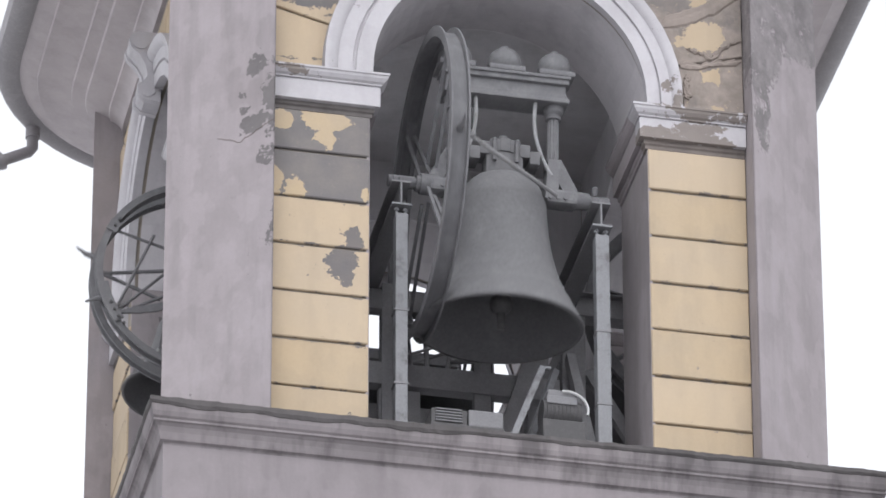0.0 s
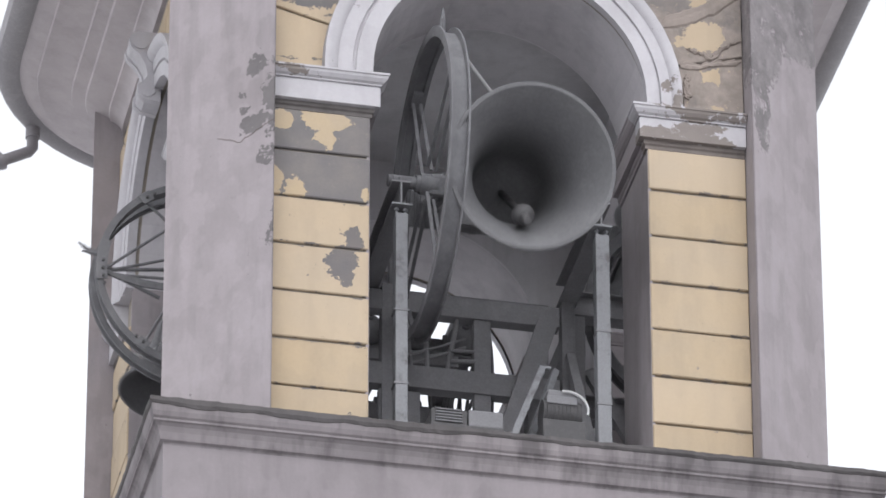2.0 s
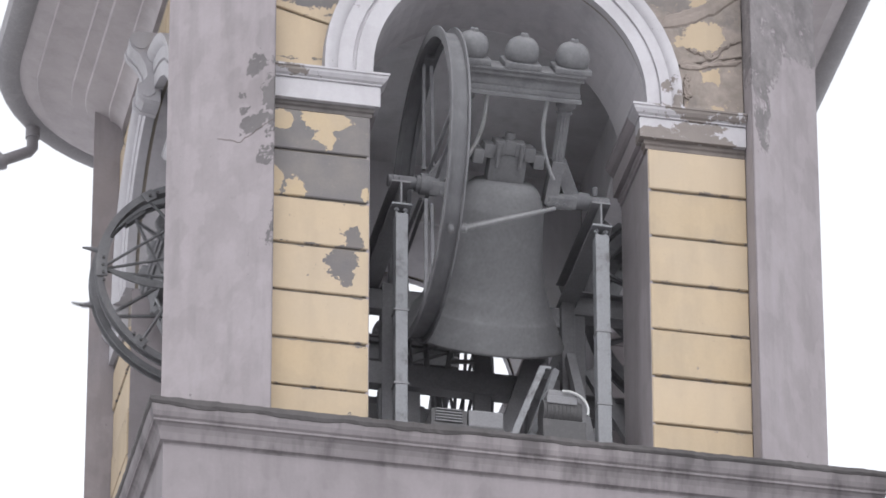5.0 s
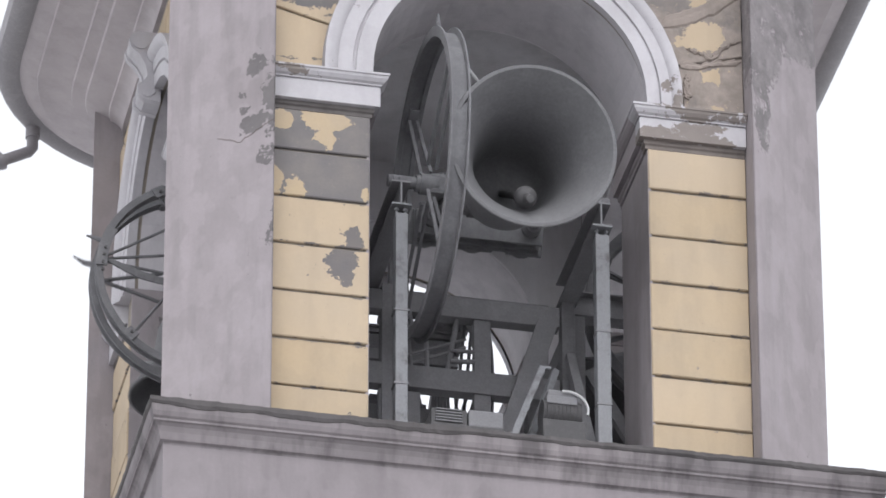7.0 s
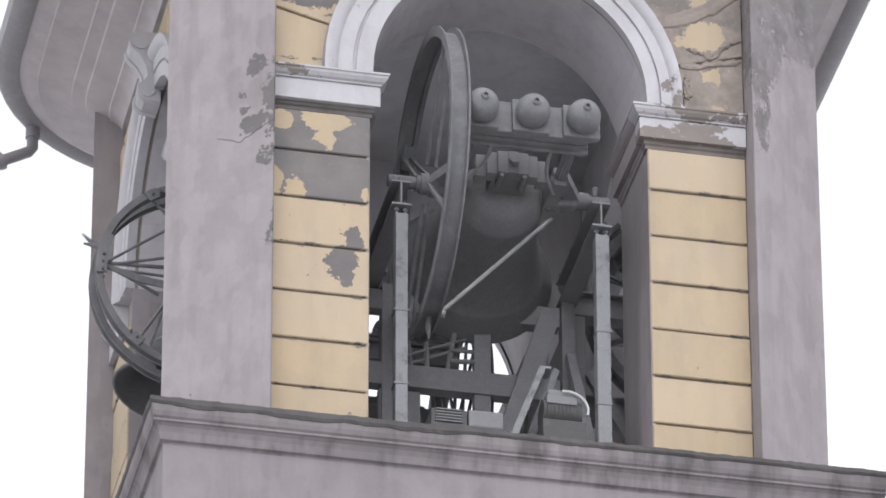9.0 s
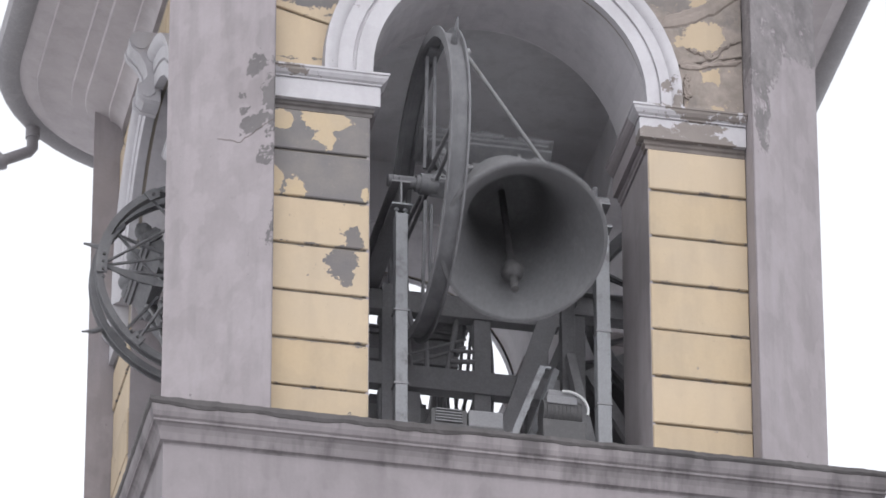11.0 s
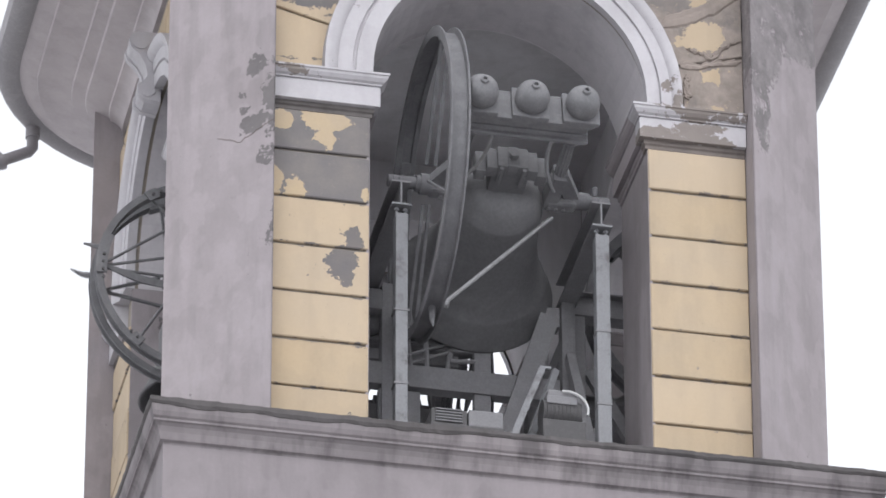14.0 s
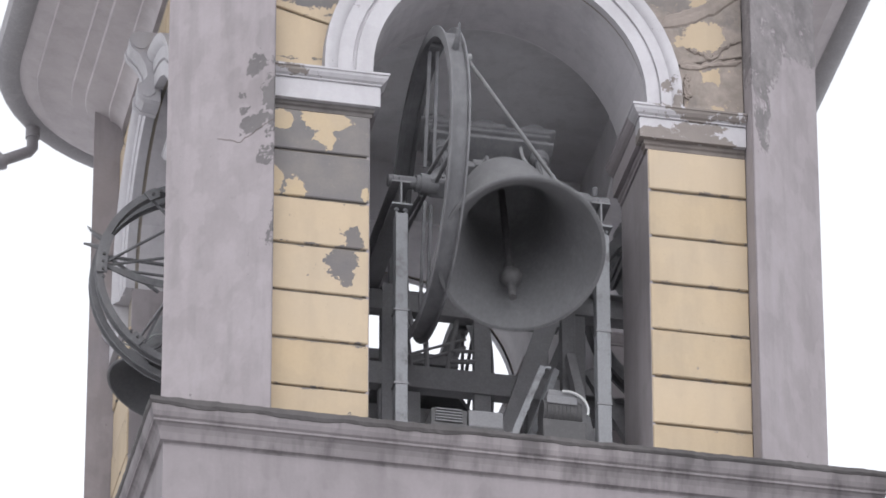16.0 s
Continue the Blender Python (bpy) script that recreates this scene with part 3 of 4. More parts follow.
        shaft = [(0.0, 0.22), (0.07, 0.22), (0.07, 0.25), (0.054, 0.265), (0.05, 0.28), (0.046, cap - 0.11), (0.062, cap - 0.105), (0.062, cap - 0.09), (0.05, cap - 0.085),
                 (0.055, cap - 0.07), (0.078, cap - 0.045), (0.078, cap + 0.004), (0.0, cap + 0.004)]
        turned(bm, shaft, 24, pose(ax, 0, 0))
        for v in bm.verts:
            # shallow flutes between foot and necking
            if 0.27 < v.co.z < cap - 0.108:
                w = math.atan2(v.co.y, v.co.x - ax)
                dent = 1 - 0.14 * (round(w / (2 * math.pi / 24)) % 2)
                v.co.x, v.co.y = ax + (v.co.x - ax) * dent, v.co.y * dent
        part("column", bm, M_IRON, top, "fluted cast-iron column of the yoke")
        bm = bmesh.new()
        bar(bm, (ax + e * 0.01, 0, 0.30), (ax + e * 0.17, 0, 0.0), 0.11, 0.08, (0, 1, 0))
        bar(bm, (ax - e * 0.0, 0, 0.30), (ax - e * 0.02, 0, -0.04), 0.10, 0.16, (0, 1, 0))
        box(bm, min(ax - e * 0.06, ax + e * 0.19), max(ax - e * 0.06, ax + e * 0.19), -0.085, 0.085, -0.07, 0.05, bevel=0.03)
        for q in (-0.03, 0.03, 0.09):
            rod(bm, (ax + e * q, -0.10, -0.03), (ax + e * q, -0.07, -0.03), 0.018, seg=6)
        part("yoke_arm", bm, M_IRON, top, "cast-iron yoke arm")
        bm = bmesh.new()
        pts = []
        for i in range(13):
            f = i / 12
            pts.append(Vector((ax - e * (0.02 + 0.14 * (1 - f) ** 0.8 + 0.05 * math.sin(math.pi * f)), -0.07, 0.78 + drop - (0.62 + drop) * f)))
        tube(bm, pts, 0.016, 8)
        part("scroll_brace", bm, M_PALE, top, "curved iron brace", smooth=True)
        bm = bmesh.new()
        g0, g1 = sorted((ax + e * 0.15, e * 0.88))
        rod(bm, (g0, 0, 0), (g1, 0, 0), 0.05, seg=20)
        rod(bm, (ax + e * 0.15, 0, 0), (ax + e * 0.29, 0, 0), 0.075, 0.068, 20)
        part("gudgeon", bm, M_WHEEL, top, "steel gudgeon pin", smooth=True)
    # wheel: a channel rim on flat spokes
    bm = bmesh.new()
    h, d = rim_half, rim_depth
    R = wheel_r
    ring_x(bm, [(R, -h), (R, -h + 0.014), (R - d * 0.55, -h + 0.02), (R - d * 0.55, h - 0.02), (R, h - 0.014), (R, h), (R - d, h), (R - d, h - 0.035),
                (R - d * 0.8, h - 0.04), (R - d * 0.8, -h + 0.04), (R - d, -h + 0.035), (R - d, -h)], wheel_x)
    wheel = part("wheel", bm, M_WHEEL, top, "large channel-rimmed rope wheel", smooth=True)
    for k in range(spokes):
        a = 2 * math.pi * (k + 0.5) / spokes
        c, sn = math.cos(a), math.sin(a)
        bm = bmesh.new()
        legs = ((a - 0.20, -0.03, 0.16), (a + 0.20, 0.03, 0.16)) if not fan else ((a - fan, -0.02, 0.34), (a + fan, 0.02, 0.34))
        for b, e, inner in legs:
            bar(bm, (wheel_x + e, (R - d) * c, (R - d) * sn), (wheel_x + e, inner * math.cos(b), inner * math.sin(b)), 0.02, 0.026, (1, 0, 0))
        part("spoke", bm, M_WHEEL, wheel, "forked steel spoke")
        bm = bmesh.new()
        box(bm, -0.04, 0.04, -0.10, 0.10, -d - 0.03, -d + 0.005, pose(wheel_x, 0, 0) @ pose(0, 0, 0, math.degrees(a) - 90) @ pose(0, 0, R), bevel=0.006)
        part("splice_plate", bm, M_WHEEL, wheel, "bolted splice plate")
    bm = bmesh.new()
    rod(bm, (wheel_x - 0.07, 0, 0), (wheel_x + 0.07, 0, 0), 0.085, seg=28)
    rod(bm, (wheel_x - 0.10, 0, 0), (wheel_x + 0.10, 0, 0), 0.065, seg=24)
    part("hub", bm, M_WHEEL, wheel, "cast-iron wheel hub", smooth=True)
    for a in horns:
        a = radians(a)
        bm = bmesh.new()
        out = Vector((0, math.cos(a), math.sin(a)))
        lean = Vector((0, math.cos(a - 0.35), math.sin(a - 0.35)))
        o = Vector((wheel_x, 0, 0)) + out * (R - 0.05)
        rod(bm, o, o + out * 0.12, 0.03, 0.021, 8)
        rod(bm, o + out * 0.115, o + out * 0.115 + lean * 0.10, 0.021, 0.006, 8)
        part("rope_horn", bm, M_WHEEL, wheel, "curved rope horn", smooth=True)
    if tie:
        bm = bmesh.new()
        rod(bm, (wheel_x - s * (h + 0.03), -0.90 * R, -0.10), (bell_x - s * 0.40, -0.16, -0.05), 0.017, seg=10)
        rod(bm, (wheel_x - s * h, -0.90 * R, -0.10), (wheel_x - s * (h + 0.06), -0.92 * R, -0.09), 0.028, seg=8)
        part("tie_rod", bm, M_PALE, top, "pale galvanised tie rod from wheel to yoke", smooth=True)
    return top, clapper


front_bell, front_clapper = swinging_bell("dark bronze bell with cast yoke and large rope wheel, swinging", "bells of the belfry", -0.555, 1.24, 0.03, 1.06, horns=(184,), spokes=4)
left_bell, left_clapper = swinging_bell("smaller dark bell whose spoked wheel juts from the side arch", "bells of the belfry", 0.19, 0.89, -0.32, 0.74, False, 0.055,
                                        0.045, (171,), 5, 0.55, 0.45, 0.81)
back_bell, back_clapper = swinging_bell("dark bronze bell with a spoked rope wheel, rear arch", "bells of the belfry", -0.50, 1.15, 0.06, 0.92, False)
right_bell, right_clapper = swinging_bell("dark bell with a rope wheel in the far side arch", "bells of the belfry", -0.50, 0.95, 0.06, 0.78, False, horns=())
AXLES = [(front_bell, face_pose(0) @ pose(0, AX_Y, AX_Z)), (left_bell, face_pose(1) @ pose(-0.05, -W + 0.36, -0.005)),
         (back_bell, face_pose(2) @ pose(0, AX_Y, AX_Z - 0.05)), (right_bell, face_pose(3) @ pose(0, AX_Y, AX_Z - 0.05))]


def rope_wheel(x, R):
    """A second wheel beside the small bell's own: channel rim, bolted joint plates and rods that fan out of them. The axle is the x axis."""
    top = new("rope_wheel")
    tagged(top, "dusty steel rope wheel with fanned spoke rods and bolted joints", "wheel")
    h, d = 0.045, 0.055
    bm = bmesh.new()
    ring_x(bm, [(R, -h), (R, -h + 0.012), (R - d * 0.55, -h + 0.018), (R - d * 0.55, h - 0.018), (R, h - 0.012), (R, h), (R - d, h), (R - d, -h)], x)
    rim = part("rim", bm, M_WHEEL, top, "channel-shaped steel rim", smooth=True)
    bm = bmesh.new()
    rod(bm, (x - 0.08, 0, 0), (x + 0.08, 0, 0), 0.11, seg=28)
    rod(bm, (x - 0.03, 0, 0), (x + 0.03, 0, 0), 0.19, seg=28)
    part("hub", bm, M_WHEEL, top, "cast-iron wheel hub", smooth=True)
    for turn, full in ((178, True), (122, False), (230, False), (358, True), (302, False), (50, False)):
        m = pose(0, 0, 0, turn)
        # local y runs out along the spoke, local z upwards on the outer side of the turn
        bm = bmesh.new()
        steps = 12 if full else 5
        rings = []
        for k in range(steps + 1):
            a = (0.11 - 0.44 * k / steps) if full else (0.06 - 0.12 * k / steps)
            rings.append([bm.verts.new((x + e, r * math.cos(a), r * math.sin(a))) for e, r in ((h + 0.002, R + 0.003), (h + 0.016, R + 0.003), (h + 0.016, R - d - 0.03), (h + 0.002, R - d - 0.03))])
        for va, vb in zip(rings, rings[1:]):
            for k in range(4):
                bm.faces.new((va[k], va[(k + 1) % 4], vb[(k + 1) % 4], vb[k]))
        bm.faces.new(rings[0])
        bm.faces.new(rings[-1][::-1])
        bmesh.ops.transform(bm, matrix=m, verts=bm.verts)
        plate = part("joint_plate", bm, M_IRON, top, "bolted steel joint plate")
        for k in range(4 if full else 2):
            bm = bmesh.new()
            a = 0.09 - 0.085 * k
            rod(bm, (x + h + 0.014, (R - 0.05) * math.cos(a), -(R - 0.05) * math.sin(a)), (x + h + 0.03, (R - 0.05) * math.cos(a), -(R - 0.05) * math.sin(a)), 0.013, seg=6)
            bmesh.ops.transform(bm, matrix=m, verts=bm.verts)
            part("bolt", bm, M_MOTOR, plate, "dark bolt head")
        for off, inner, e in (((-0.50, 0.20, 0.03), (-0.22, 0.10, 0.0), (0.0, 0.17, -0.03)) if full else ((-0.12, 0.15, 0.0),)):
            bm = bmesh.new()
            rod(bm, (x + e, R - d, 0.0), (x + e, inner, off), 0.0125, seg=8)
            bmesh.ops.transform(bm, matrix=m, verts=bm.verts)
            part("spoke", bm, M_WHEEL, top, "thin steel spoke rod", smooth=True)
        if full:
            # a leaf-shaped flat stay
            bm = bmesh.new()
            edge = [(R - d, 0.012), (0.64, 0.085), (0.50, 0.125), (0.36, 0.135), (0.20, 0.13), (0.20, 0.08), (0.36, 0.075), (0.50, 0.055), (0.64, 0.025), (R - d, -0.012)]
            va = [bm.verts.new((x + 0.012, y, z)) for y, z in edge]
            vb = [bm.verts.new((x + 0.028, y, z)) for y, z in edge]
            bm.faces.new(va)
            bm.faces.new(vb[::-1])
            for k in range(len(edge)):
                q = (k + 1) % len(edge)
                bm.faces.new((va[k], vb[k], vb[q], va[q]))
            bmesh.ops.transform(bm, matrix=m, verts=bm.verts)
            part("stay", bm, M_WHEEL, top, "leaf-shaped flat stay")
    bm = bmesh.new()
    a = radians(167)
    out, lean = Vector((0, math.cos(a), math.sin(a))), Vector((0, math.cos(a + 0.1), math.sin(a + 0.1)))
    o = Vector((x, 0, 0)) + out * (R - 0.05)
    rod(bm, o, o + out * 0.09, 0.026, 0.02, 8)
    rod(bm, o + out * 0.085, o + out * 0.085 + lean * 0.09, 0.02, 0.008, 8)
    part("rope_horn", bm, M_WHEEL, rim, "tapering rope horn", smooth=True)
    return top


# a sagging wire from the small bell's wheel rim towards its lip
bm = bmesh.new()
line = []
for i in range(15):
    f = i / 14
    r = 0.84 - 0.50 * f
    a = radians(232 + 26 * f + 5 * math.sin(2 * math.pi * f))
    line.append(Vector((0.15 - 0.12 * f, r * math.cos(a), r * math.sin(a))))
tube(bm, line, 0.009, 6)
part("wire", bm, M_CABLE, left_bell, "thin slack wire", smooth=True)
small_wheel = rope_wheel(0.40, 0.875)
AXLES.append((small_wheel, AXLES[1][1]))
for ob, m in AXLES:
    ob.matrix_basis = m


# ---------------------------------------------------------------- steel bell frames
def i_beam(bm, a, b, h=0.22, w=0.15, t=0.014):
    """An I-section lying along y from a to b, its top at a's z."""
    (x, y0, z), y1 = a, b[1]
    box(bm, x - w / 2, x + w / 2, y0, y1, z - t, z)
    box(bm, x - w / 2, x + w / 2, y0, y1, z - h, z - h + t)
    box(bm, x - t / 2, x + t / 2, y0 + 0.001, y1 - 0.001, z - h + t, z - t)
    return bm


def bell_frame(k, zt):
    m = face_pose(k)
    top = new("bell_frame")
    tagged(top, "grey painted steel bell frame of posts and I-beams", "bell frame", "bell frames")
    top.matrix_basis = m @ pose(0, -W, 0)
    for e in (-1, 1):
        x, hw = (0.79, 0.055) if e > 0 else (-0.80, 0.048)
        bm = bmesh.new()
        i_beam(bm, (x, 0.27, zt), (x, 1.55, zt))
        part("i_beam", bm, M_DARK, top)
        bm = bmesh.new()
        box(bm, x - hw, x + hw, 0.25, 0.36, FLOOR, zt - 0.31, bevel=0.006)
        post = part("post", bm, M_STEEL, top)
        bm = bmesh.new()
        box(bm, x - 0.08, x + 0.08, 0.24, 0.37, zt - 0.238, zt - 0.222)
        for q in (-0.035, 0.035):
            rod(bm, (x + q, 0.30, zt - 0.33), (x + q, 0.30, zt - 0.22), 0.013, seg=8)
            rod(bm, (x + q, 0.30, zt - 0.27), (x + q, 0.30, zt - 0.25), 0.024, seg=6)
        part("jack_head", bm, M_STEEL, post, "bolted jacking plate on the post")
        for z in (-1.18, -1.83):
            bm = bmesh.new()
            box(bm, x - 0.06, x + 0.06, 0.245, 0.365, z - 0.008, z + 0.008)
            part("strap", bm, M_DARK, post, "dark clamp band")
        rear = -0.66 if (k, e) == (0, -1) else x
        bm = bmesh.new()
        box(bm, rear - 0.055, rear + 0.055, 1.45, 1.57, FLOOR, zt - 0.221, bevel=0.006)
        part("post", bm, M_DARK, top, "dark rear post")
        bm = bmesh.new()
        box(bm, x - 0.055, x + 0.055, 0.32, 0.52, zt + 0.001, zt + 0.03, bevel=0.006)
        rod(bm, (x - 0.045, 0.42, zt + 0.06), (x + 0.045, 0.42, zt + 0.06), 0.066, seg=20)
        for y in (0.335, 0.505):
            rod(bm, (x, y, zt + 0.03), (x, y, zt + 0.06), 0.016, seg=6)
        if e > 0:
            rod(bm, (x - 0.02, 0.40, zt + 0.12), (x - 0.02, 0.40, zt + 0.17), 0.016, 0.03, 12)
            bmesh.ops.create_uvsphere(bm, u_segments=12, v_segments=8, radius=0.028, matrix=pose(x - 0.02, 0.40, zt + 0.185))
        part("bearing", bm, M_WHEEL, top, "plummer block with oil cup", smooth=True)
        if (k, e) != (0, -1):
            bm = bmesh.new()
            bar(bm, (x, 1.42, -0.75), (x, 0.42, -2.5), 0.07, 0.09)
            part("brace", bm, M_DARK, top, "dark diagonal brace")
    bm = bmesh.new()
    box(bm, -1.10 if k == 0 else -0.72, 0.72, 1.453, 1.567, -1.14, -0.94, bevel=0.006)
    part("cross_beam", bm, M_DARK, top, "dark cross beam")
    bm = bmesh.new()
    box(bm, -1.10 if k == 0 else -0.72, 0.72, 1.453, 1.567, -0.46, -0.28, bevel=0.006)
    part("cross_beam", bm, M_DARK, top, "dark cross beam")
    if k == 0:
        bm = bmesh.new()
        box(bm, -0.735, -0.40, 1.475, 1.545, -1.80, -1.17, bevel=0.006)
        part("side_plate", bm, M_DARK, top, "dark steel side plate")
        for xa, xb in ((-0.66, -0.60), (-0.47, -0.52), (-0.34, -0.36), (-0.18, -0.10)):
            bm = bmesh.new()
            rod(bm, (xa, 1.51, -0.945), (xb, 1.51, -0.455), 0.022, seg=8)
            part("hanger_rod", bm, M_DARK, top, "thin dark hanger rod", smooth=True)
        for a, b, r in (((-0.56, 1.51, -0.935), (-0.03, 1.51, -0.70), 0.014), ((-0.60, 1.50, -0.87), (-0.03, 1.50, -0.63), 0.012),
                        ((-0.16, 1.48, -0.76), (0.04, 1.48, -0.75), 0.016), ((-0.16, 1.48, -0.86), (0.04, 1.48, -0.84), 0.02)):
            bm = bmesh.new()
            rod(bm, a, b, r, seg=8)
            part("stay_rod", bm, M_DARK, top, "thin slanting stay rod", smooth=True)
    if k == 2:
        # a higher rail on two tall uprights
        bm = bmesh.new()
        box(bm, -1.0, 1.0, 1.62, 1.71, 0.56, 0.73, bevel=0.006)
        part("cross_beam", bm, M_DARK, top, "dark upper rail")
        bm = bmesh.new()
        box(bm, -0.25, 0.90, 1.62, 1.70, 0.06, 0.16, bevel=0.006)
        part("cross_beam", bm, M_DARK, top, "dark middle rail")
        for x in (-0.95, 0.95):
            bm = bmesh.new()
            box(bm, x - 0.05, x + 0.05, 1.62, 1.71, FLOOR, 0.559, bevel=0.006)
            part("post", bm, M_DARK, top, "dark tall upright")
    bm = bmesh.new()
    box(bm, 0.03, 0.165, 1.47, 1.55, FLOOR, -0.46, bevel=0.004)
    part("stud", bm, M_DARK, top, "dark middle stud")
    bm = bmesh.new()
    bar(bm, (0.62, 1.40, -0.42), (0.22, 1.40, -1.72), 0.16, 0.10, (0, 1, 0))
    part("brace", bm, M_DARK, top, "dark diagonal brace")
    return top


for k in range(4):
    bell_frame(k, 0.0 if k == 0 else -0.06)


# ---------------------------------------------------------------- drive motor and small things behind the ledge
def drive_motor():
    top = new("drive_motor")
    tagged(top, "dark electric drive motor on a steel stand with a pale cable", "motor")
    top.matrix_basis = pose(0.48, 0.44, 0)
    bm = bmesh.new()
    box(bm, -0.17, 0.17, -0.16, 0.16, FLOOR, -1.99, bevel=0.01)
    part("stand", bm, M_MOTOR, top, "dark steel stand")
    bm = bmesh.new()
    rod(bm, (-0.15, 0, -1.87), (0.15, 0, -1.87), 0.115, seg=28)
    housing = part("housing", bm, M_MOTOR, top, "ribbed dark motor housing", smooth=True)
    for i in range(9):
        x = -0.12 + i * 0.03
        bm = bmesh.new()
        rod(bm, (x - 0.005, 0, -1.87), (x + 0.005, 0, -1.87), 0.125, seg=28)
        part("cooling_fin", bm, M_MOTOR, housing)
    bm = bmesh.new()
    box(bm, -0.12, 0.10, -0.11, 0.08, -1.77, -1.70, bevel=0.012)
    box(bm, -0.13, 0.11, -0.125, -0.09, -1.83, -1.76, bevel=0.008)
    part("terminal_box", bm, M_DARK, top, "grey terminal box")
    bm = bmesh.new()
    pts = [Vector((0.02 + 0.17 * math.sin(a), -0.14, -1.875 + 0.15 * math.cos(a))) for a in [radians(-12 + 8.5 * i) for i in range(15)]]
    tube(bm, pts, 0.011, 8)
    part("cable", bm, M_CABLE, top, "pale curved cable", smooth=True)
    return top


def gear_box():
    top = new("gear_box")
    tagged(top, "low grey steel box with a grille on a dark plinth", "box")
    top.matrix_basis = pose(-0.28, 0.46, 0)
    bm = bmesh.new()
    box(bm, -0.28, 0.30, -0.14, 0.16, FLOOR, -2.10, bevel=0.01)
    part("plinth", bm, M_MOTOR, top)
    bm = bmesh.new()
    box(bm, 0.02, 0.29, -0.13, 0.13, -2.10, -1.955, bevel=0.012)
    part("cover", bm, M_DARK, top, "plain grey cover")
    bm = bmesh.new()
    box(bm, -0.27, 0.01, -0.12, 0.13, -2.10, -1.965, bevel=0.008)
    part("casing", bm, M_MOTOR, top, "dark casing")
    for i in range(5):
        bm = bmesh.new()
        box(bm, -0.24, -0.03, -0.135, -0.119, -2.08 + i * 0.025, -2.068 + i * 0.025)
        part("louvre", bm, M_IRON, top)
    return top


drive_motor()
gear_box()
bm = bmesh.new()
bar(bm, (0.335, 0.40, -1.48), (-0.06, 0.40, -2.55), 0.045, 0.05)
box(bm, 0.31, 0.40, 0.38, 0.42, -1.49, -1.47)
tagged(part("angle_iron", bm, M_STEEL), "thin pale steel bar leaning on the belfry floor", "steel bar")
bm = bmesh.new()
bar(bm, (0.52, 0.75, -1.28), (0.10, 0.62, -2.55), 0.05, 0.05)
tagged(part("angle_iron", bm, M_STEEL), "second thin steel bar leaning behind the motor", "steel bar")

# rain pipe elbow at the eaves
bm = bmesh.new()
o = Vector((-3.02, YC + 2.72, 3.06))
pts = [o + Vector(v) for v in ((0, 0, 0.16), (0, 0, -0.07), (-0.03, 0, -0.11), (-0.30, 0, -0.25), (-0.62, 0, -0.42))]
tube(bm, pts, 0.05, 16)
rod(bm, o + Vector((0, 0, 0.13)), o + Vector((0, 0, 0.03)), 0.062, seg=16)
rod(bm, o + Vector((-0.255, 0, -0.222)), o + Vector((-0.31, 0, -0.258)), 0.085, 0.07, 14)
tagged(part("rain_pipe", bm, M_GUTTER, smooth=True), "dark sheet-metal rain pipe elbow under the gutter", "rain pipe")

# hairline crack across the front corner pilaster
def on_pilaster(f, z):
    """A point on the chamfered face between its two edges."""
    return Vector((-PV + (PV - PU) * f, YC - PU - (PV - PU) * f, z)) + Vector((-0.0012, -0.0012, 0))


bm = bmesh.new()
wander = random.Random(3)
line = [on_pilaster(0.48 + 0.5 * i / 14, 0.02 + (0.10 - 0.018 * i if i < 6 else 0.0 + 0.012 * (i - 6)) + wander.uniform(-0.012, 0.012)) for i in range(15)]
tube(bm, line, 0.0028, 6)
structure(part("crack", bm, M_BARE), "hairline crack in the pilaster's grey render", "crack")
bm = bmesh.new()
twig = Vector((BASE + 1.09, 0.95, 3.10 + UP))
tube(bm, [twig, twig + Vector((0.03, -0.02, 0.03)), twig + Vector((0.045, -0.05, 0.02)), twig + Vector((0.07, -0.06, 0.05))], 0.008, 6)
tagged(part("gutter_hook", bm, M_GUTTER, smooth=True), "small bent wire hook on the gutter's rim", "hook")


# ---------------------------------------------------------------- rusticated ochre blocks, piece by piece
JOINT = 0.011


def block_object(bm, k, parent, mat=M_YELLOW):
    bmesh.ops.bevel(bm, geom=[e for e in bm.edges if all(v.co.y < -W + 0.01 for v in e.verts)], offset=0.008, segments=1, affect="EDGES")
    bmesh.ops.transform(bm, matrix=face_pose(k), verts=bm.verts)
    part("block", bm, mat, parent)


rnd = random.Random(5)
for k in range(4):
    for s in (-1, 1):
        tops = [0.367, 0.0] + [-COURSE * i for i in range(1, 6)]
        for i, top in enumerate(tops):
            low = -COURSE * i if i < 6 else FLOOR
            xa, xb = sorted((s * C, s * (PU - 0.004)))
            bm = bmesh.new()
            jut = rnd.uniform(-0.006, 0.006)
            box(bm, xa, xb, -W + jut, -W + 0.07, low + JOINT, top - (JOINT if i else 0))
            block_object(bm, k, walls[k], M_WORN if (k, s) == (0, -1) and i < 2 else M_YELLOW)
    n = 12
    for i in range(n):
        a0, a1 = math.pi * i / n + 0.007, math.pi * (i + 1) / n - 0.007
        if i == 0:
            a0 = 0.008
        bm = bmesh.new()
        shape = wedge(C + 0.30, a0, a1, PU - 0.004, 2.50)
        if i in (0, n - 1):
            shape = [(x, 0.732 if z < SPRING + 0.03 else z) for x, z in shape]
        slab(bm, shape, -W + rnd.uniform(-0.006, 0.006), -W + 0.07)
        block_object(bm, k, walls[k])


# crumbled mortar squeezed along the joints east of the front arch
crumb = random.Random(21)


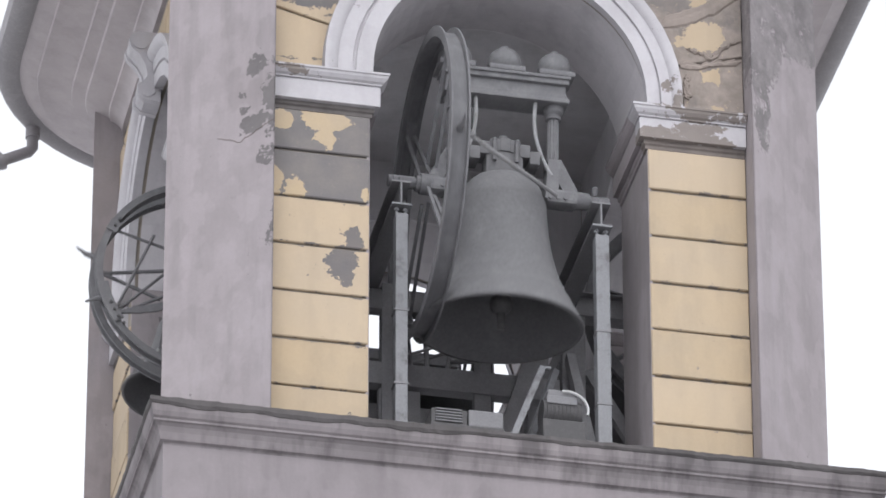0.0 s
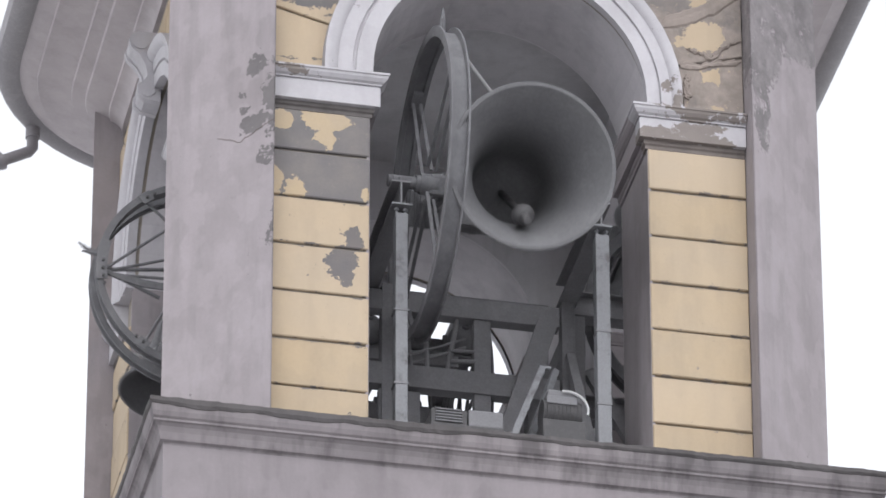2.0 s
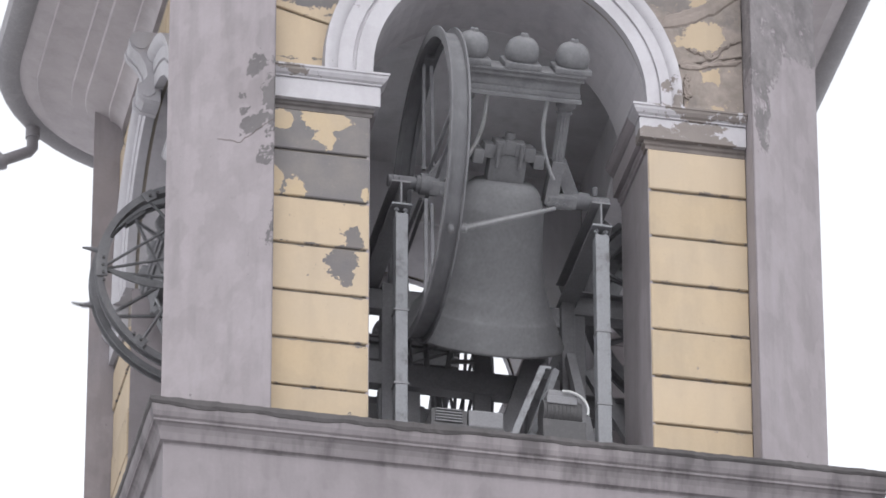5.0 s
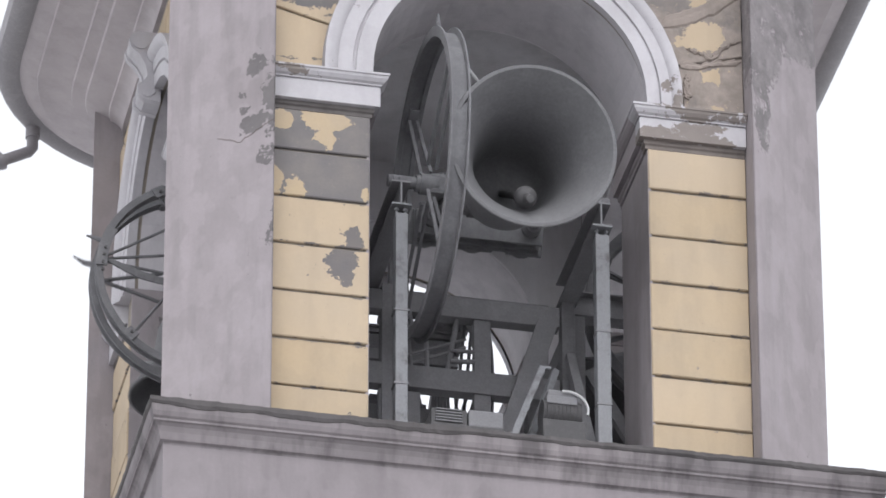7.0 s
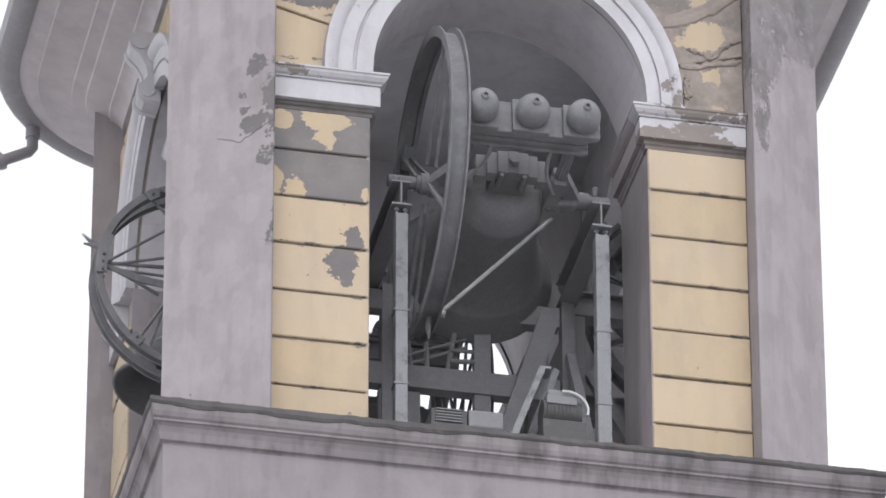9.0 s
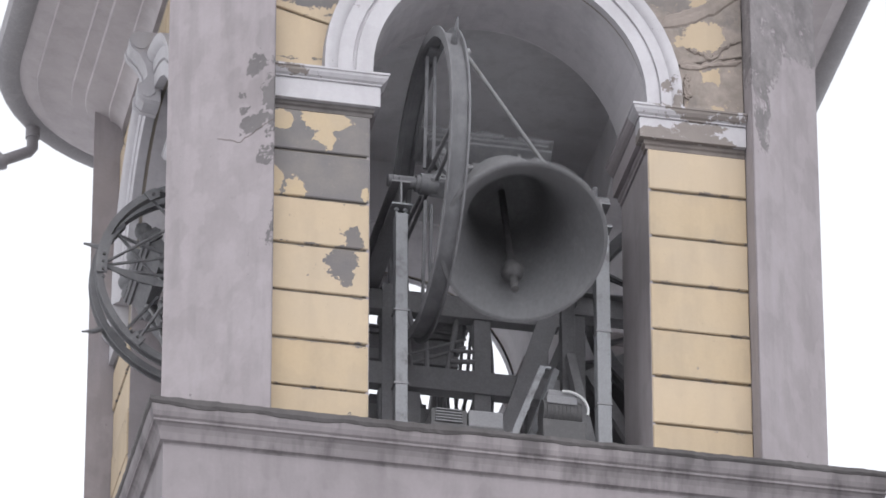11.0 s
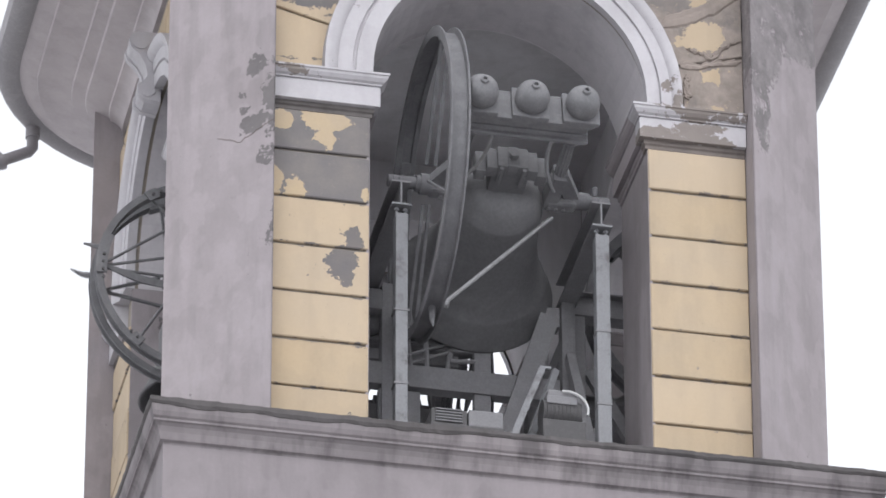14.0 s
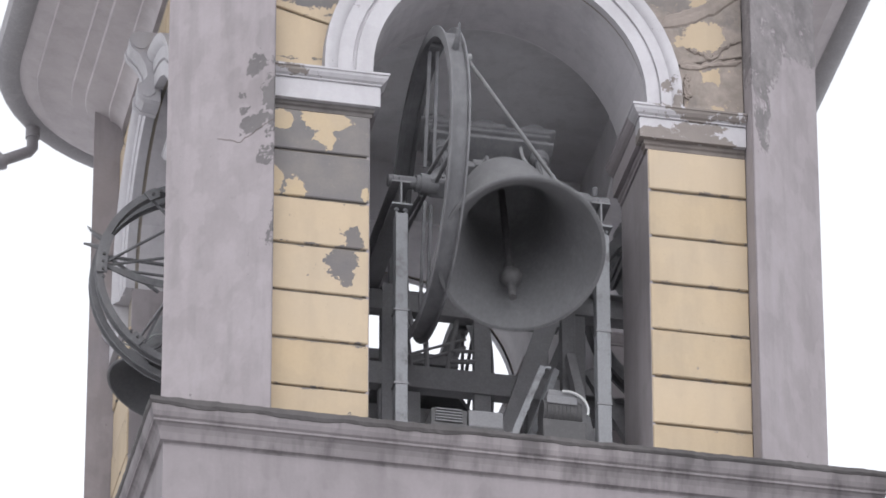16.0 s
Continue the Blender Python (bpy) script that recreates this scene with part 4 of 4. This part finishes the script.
def mortar_ridge(p, q, width):
    """A lumpy strip of mortar on the front face from p to q (x, z)."""
    bm = bmesh.new()
    n, rows = 18, []
    (xa, za), (xb, zb) = p, q
    length = math.hypot(xb - xa, zb - za)
    nx, nz = -(zb - za) / length, (xb - xa) / length
    bend, w = 0.0, width
    for i in range(n + 1):
        f = i / n
        bend = max(-0.03, min(0.03, bend + crumb.uniform(-0.012, 0.012)))
        w = max(width * 0.45, min(width * 1.3, w + crumb.uniform(-0.018, 0.018)))
        end = min(1.0, 6 * f + 0.3, 6 * (1 - f) + 0.3)
        row = []
        for side, out in ((-1.0, -0.012), (-0.75, 0.5), (-0.2, 1.0), (0.15, 0.35), (0.6, 0.8), (1.0, -0.012)):
            o = bend + side * w * 0.5 * end
            d = out * (0.009 + crumb.uniform(-0.005, 0.005)) * end if out > 0 else out
            row.append(bm.verts.new((xa + (xb - xa) * f + nx * o + crumb.uniform(-0.004, 0.004), -0.008 - d, za + (zb - za) * f + nz * o)))
        rows.append(row)
    for a, b in zip(rows, rows[1:]):
        for j in range(5):
            bm.faces.new((a[j], a[j + 1], b[j + 1], b[j]))
    bmesh.ops.recalc_face_normals(bm, faces=bm.faces)
    part("mortar", bm, M_RUBBLE, walls[0], "crumbling brownish joint mortar")


def joint_line(a, r0=C + 0.32, xmax=PU - 0.02):
    c, t = math.cos(a), math.sin(a)
    return (r0 * c, SPRING + r0 * t), (xmax, SPRING + xmax * t / c)


for turn, width in ((math.pi / 12, 0.12), (math.pi / 6, 0.12), (math.pi / 4, 0.10)):
    mortar_ridge(*joint_line(turn), width)
(xa, za), (xb, zb) = joint_line(math.pi / 12)
mortar_ridge((xa + 0.05, za + 0.16), (xa + 0.27, za + 0.11), 0.05)
mortar_ridge((xa + 0.25, za + 0.11), (xb - 0.01, zb + 0.19), 0.06)
mortar_ridge((C + 0.345, SPRING + 0.06), (C + 0.33, SPRING + 0.30), 0.06)


def motions():
    """Swings about each axle: degrees by which the bell's mouth comes out of its arch."""
    swings = {
        front_bell: [(0, -6), (0.25, 24), (0.5, 50), (0.75, 72), (1.0, 86), (1.2, 92), (1.35, 94), (1.5, 93), (1.75, 84), (2.0, 69), (2.25, 51), (2.5, 28), (2.75, -4),
                     (3.0, -38), (3.25, -63), (3.5, -84), (3.75, -96), (4.0, -100.5), (4.2, -99.5), (4.5, -89.5), (4.75, -70), (5.0, -43), (5.25, -13), (5.5, 17), (5.75, 43),
                     (6.0, 62), (6.25, 73), (6.5, 79), (6.75, 80.5), (7.0, 77), (7.25, 66), (7.5, 49), (7.75, 27), (8.0, 2), (8.25, -28), (8.5, -56), (8.75, -74),
                     (9.0, -87), (9.2, -92), (9.4, -91), (9.7, -80), (10.0, -58), (10.3, -30), (10.6, 2), (10.85, 28), (11.1, 48), (11.3, 60), (11.5, 68), (11.75, 74.5),
                     (11.9, 75), (12.05, 73), (12.25, 66), (12.5, 52), (12.75, 31), (13.0, 8), (13.25, -22), (13.5, -52), (13.75, -70), (14.0, -80), (14.25, -84),
                     (14.5, -82), (14.75, -74), (15.0, -58), (15.25, -36), (15.5, -11), (15.75, 13), (16.0, 35)],
    }
    # the second wheel is braked and comes to rest half-way through
    braked = [(0, -31), (0.2, -20), (0.3, -13), (0.6, 10), (0.9, 26), (1.2, 32.5), (1.5, 24), (1.8, 8), (2.1, -9.5), (2.4, -20), (2.65, -22.5), (3.0, -14.5), (3.3, -3), (3.6, 9),
              (3.8, 14.5), (4.0, 15.7), (4.2, 14.8), (4.5, 9.5), (4.9, 0), (5.3, -6.5), (5.6, -7), (5.9, -4), (6.3, 1.6), (6.6, 4), (6.9, 4.6), (7.2, 3.8), (7.5, 2), (8.0, 0.2),
              (8.3, 0), (16, 0)]
    clappers = {front_bell: front_clapper, left_bell: left_clapper, back_bell: back_clapper, right_bell: right_clapper}
    # side and rear bells, from crest to crest: seconds and degrees outwards
    crests = {
        left_bell: [(-0.85, 52), (1.05, -58), (2.7, 50), (4.35, -54), (6.1, 49), (7.95, -51), (9.6, 40), (11.25, -42), (13.05, 34), (14.75, -33), (16.5, 30)],
        back_bell: [(-1.95, 68), (0.05, -68), (2.05, 67), (4.05, -66), (6.05, 65), (8.05, -64), (10.05, 63), (12.05, -62), (14.05, 61), (16.05, -60)],
        right_bell: [(-0.5, -50), (1.4, 50), (3.3, -49), (5.2, 48), (7.1, -47), (9.0, 46), (10.9, -45), (12.8, 44), (14.7, -43), (16.6, 42)],
    }
    for ob, tops in crests.items():
        swings[ob] = []
        for i in range(81):
            t = 0.2 * i
            (ta, a), (tb, b) = next((p, q) for p, q in zip(tops, tops[1:]) if p[0] <= t <= q[0])
            swings[ob].append((t, (a + b) / 2 + (a - b) / 2 * math.cos(math.pi * (t - ta) / (tb - ta))))
    axle = dict(AXLES)
    walk(small_wheel, [(t, axle[small_wheel] @ pose(0, 0, 0, -a)) for t, a in braked])
    for ob, rows in swings.items():
        walk(ob, [(t, axle[ob] @ pose(0, 0, 0, -a)) for t, a in rows])
        rest = clappers[ob].location.copy()
        # the clapper hangs back towards the plumb line until it lies on the lip
        walk(clappers[ob], [(t, pose(*rest, max(-20, min(20, a * 0.5)))) for t, a in rows])


motions()
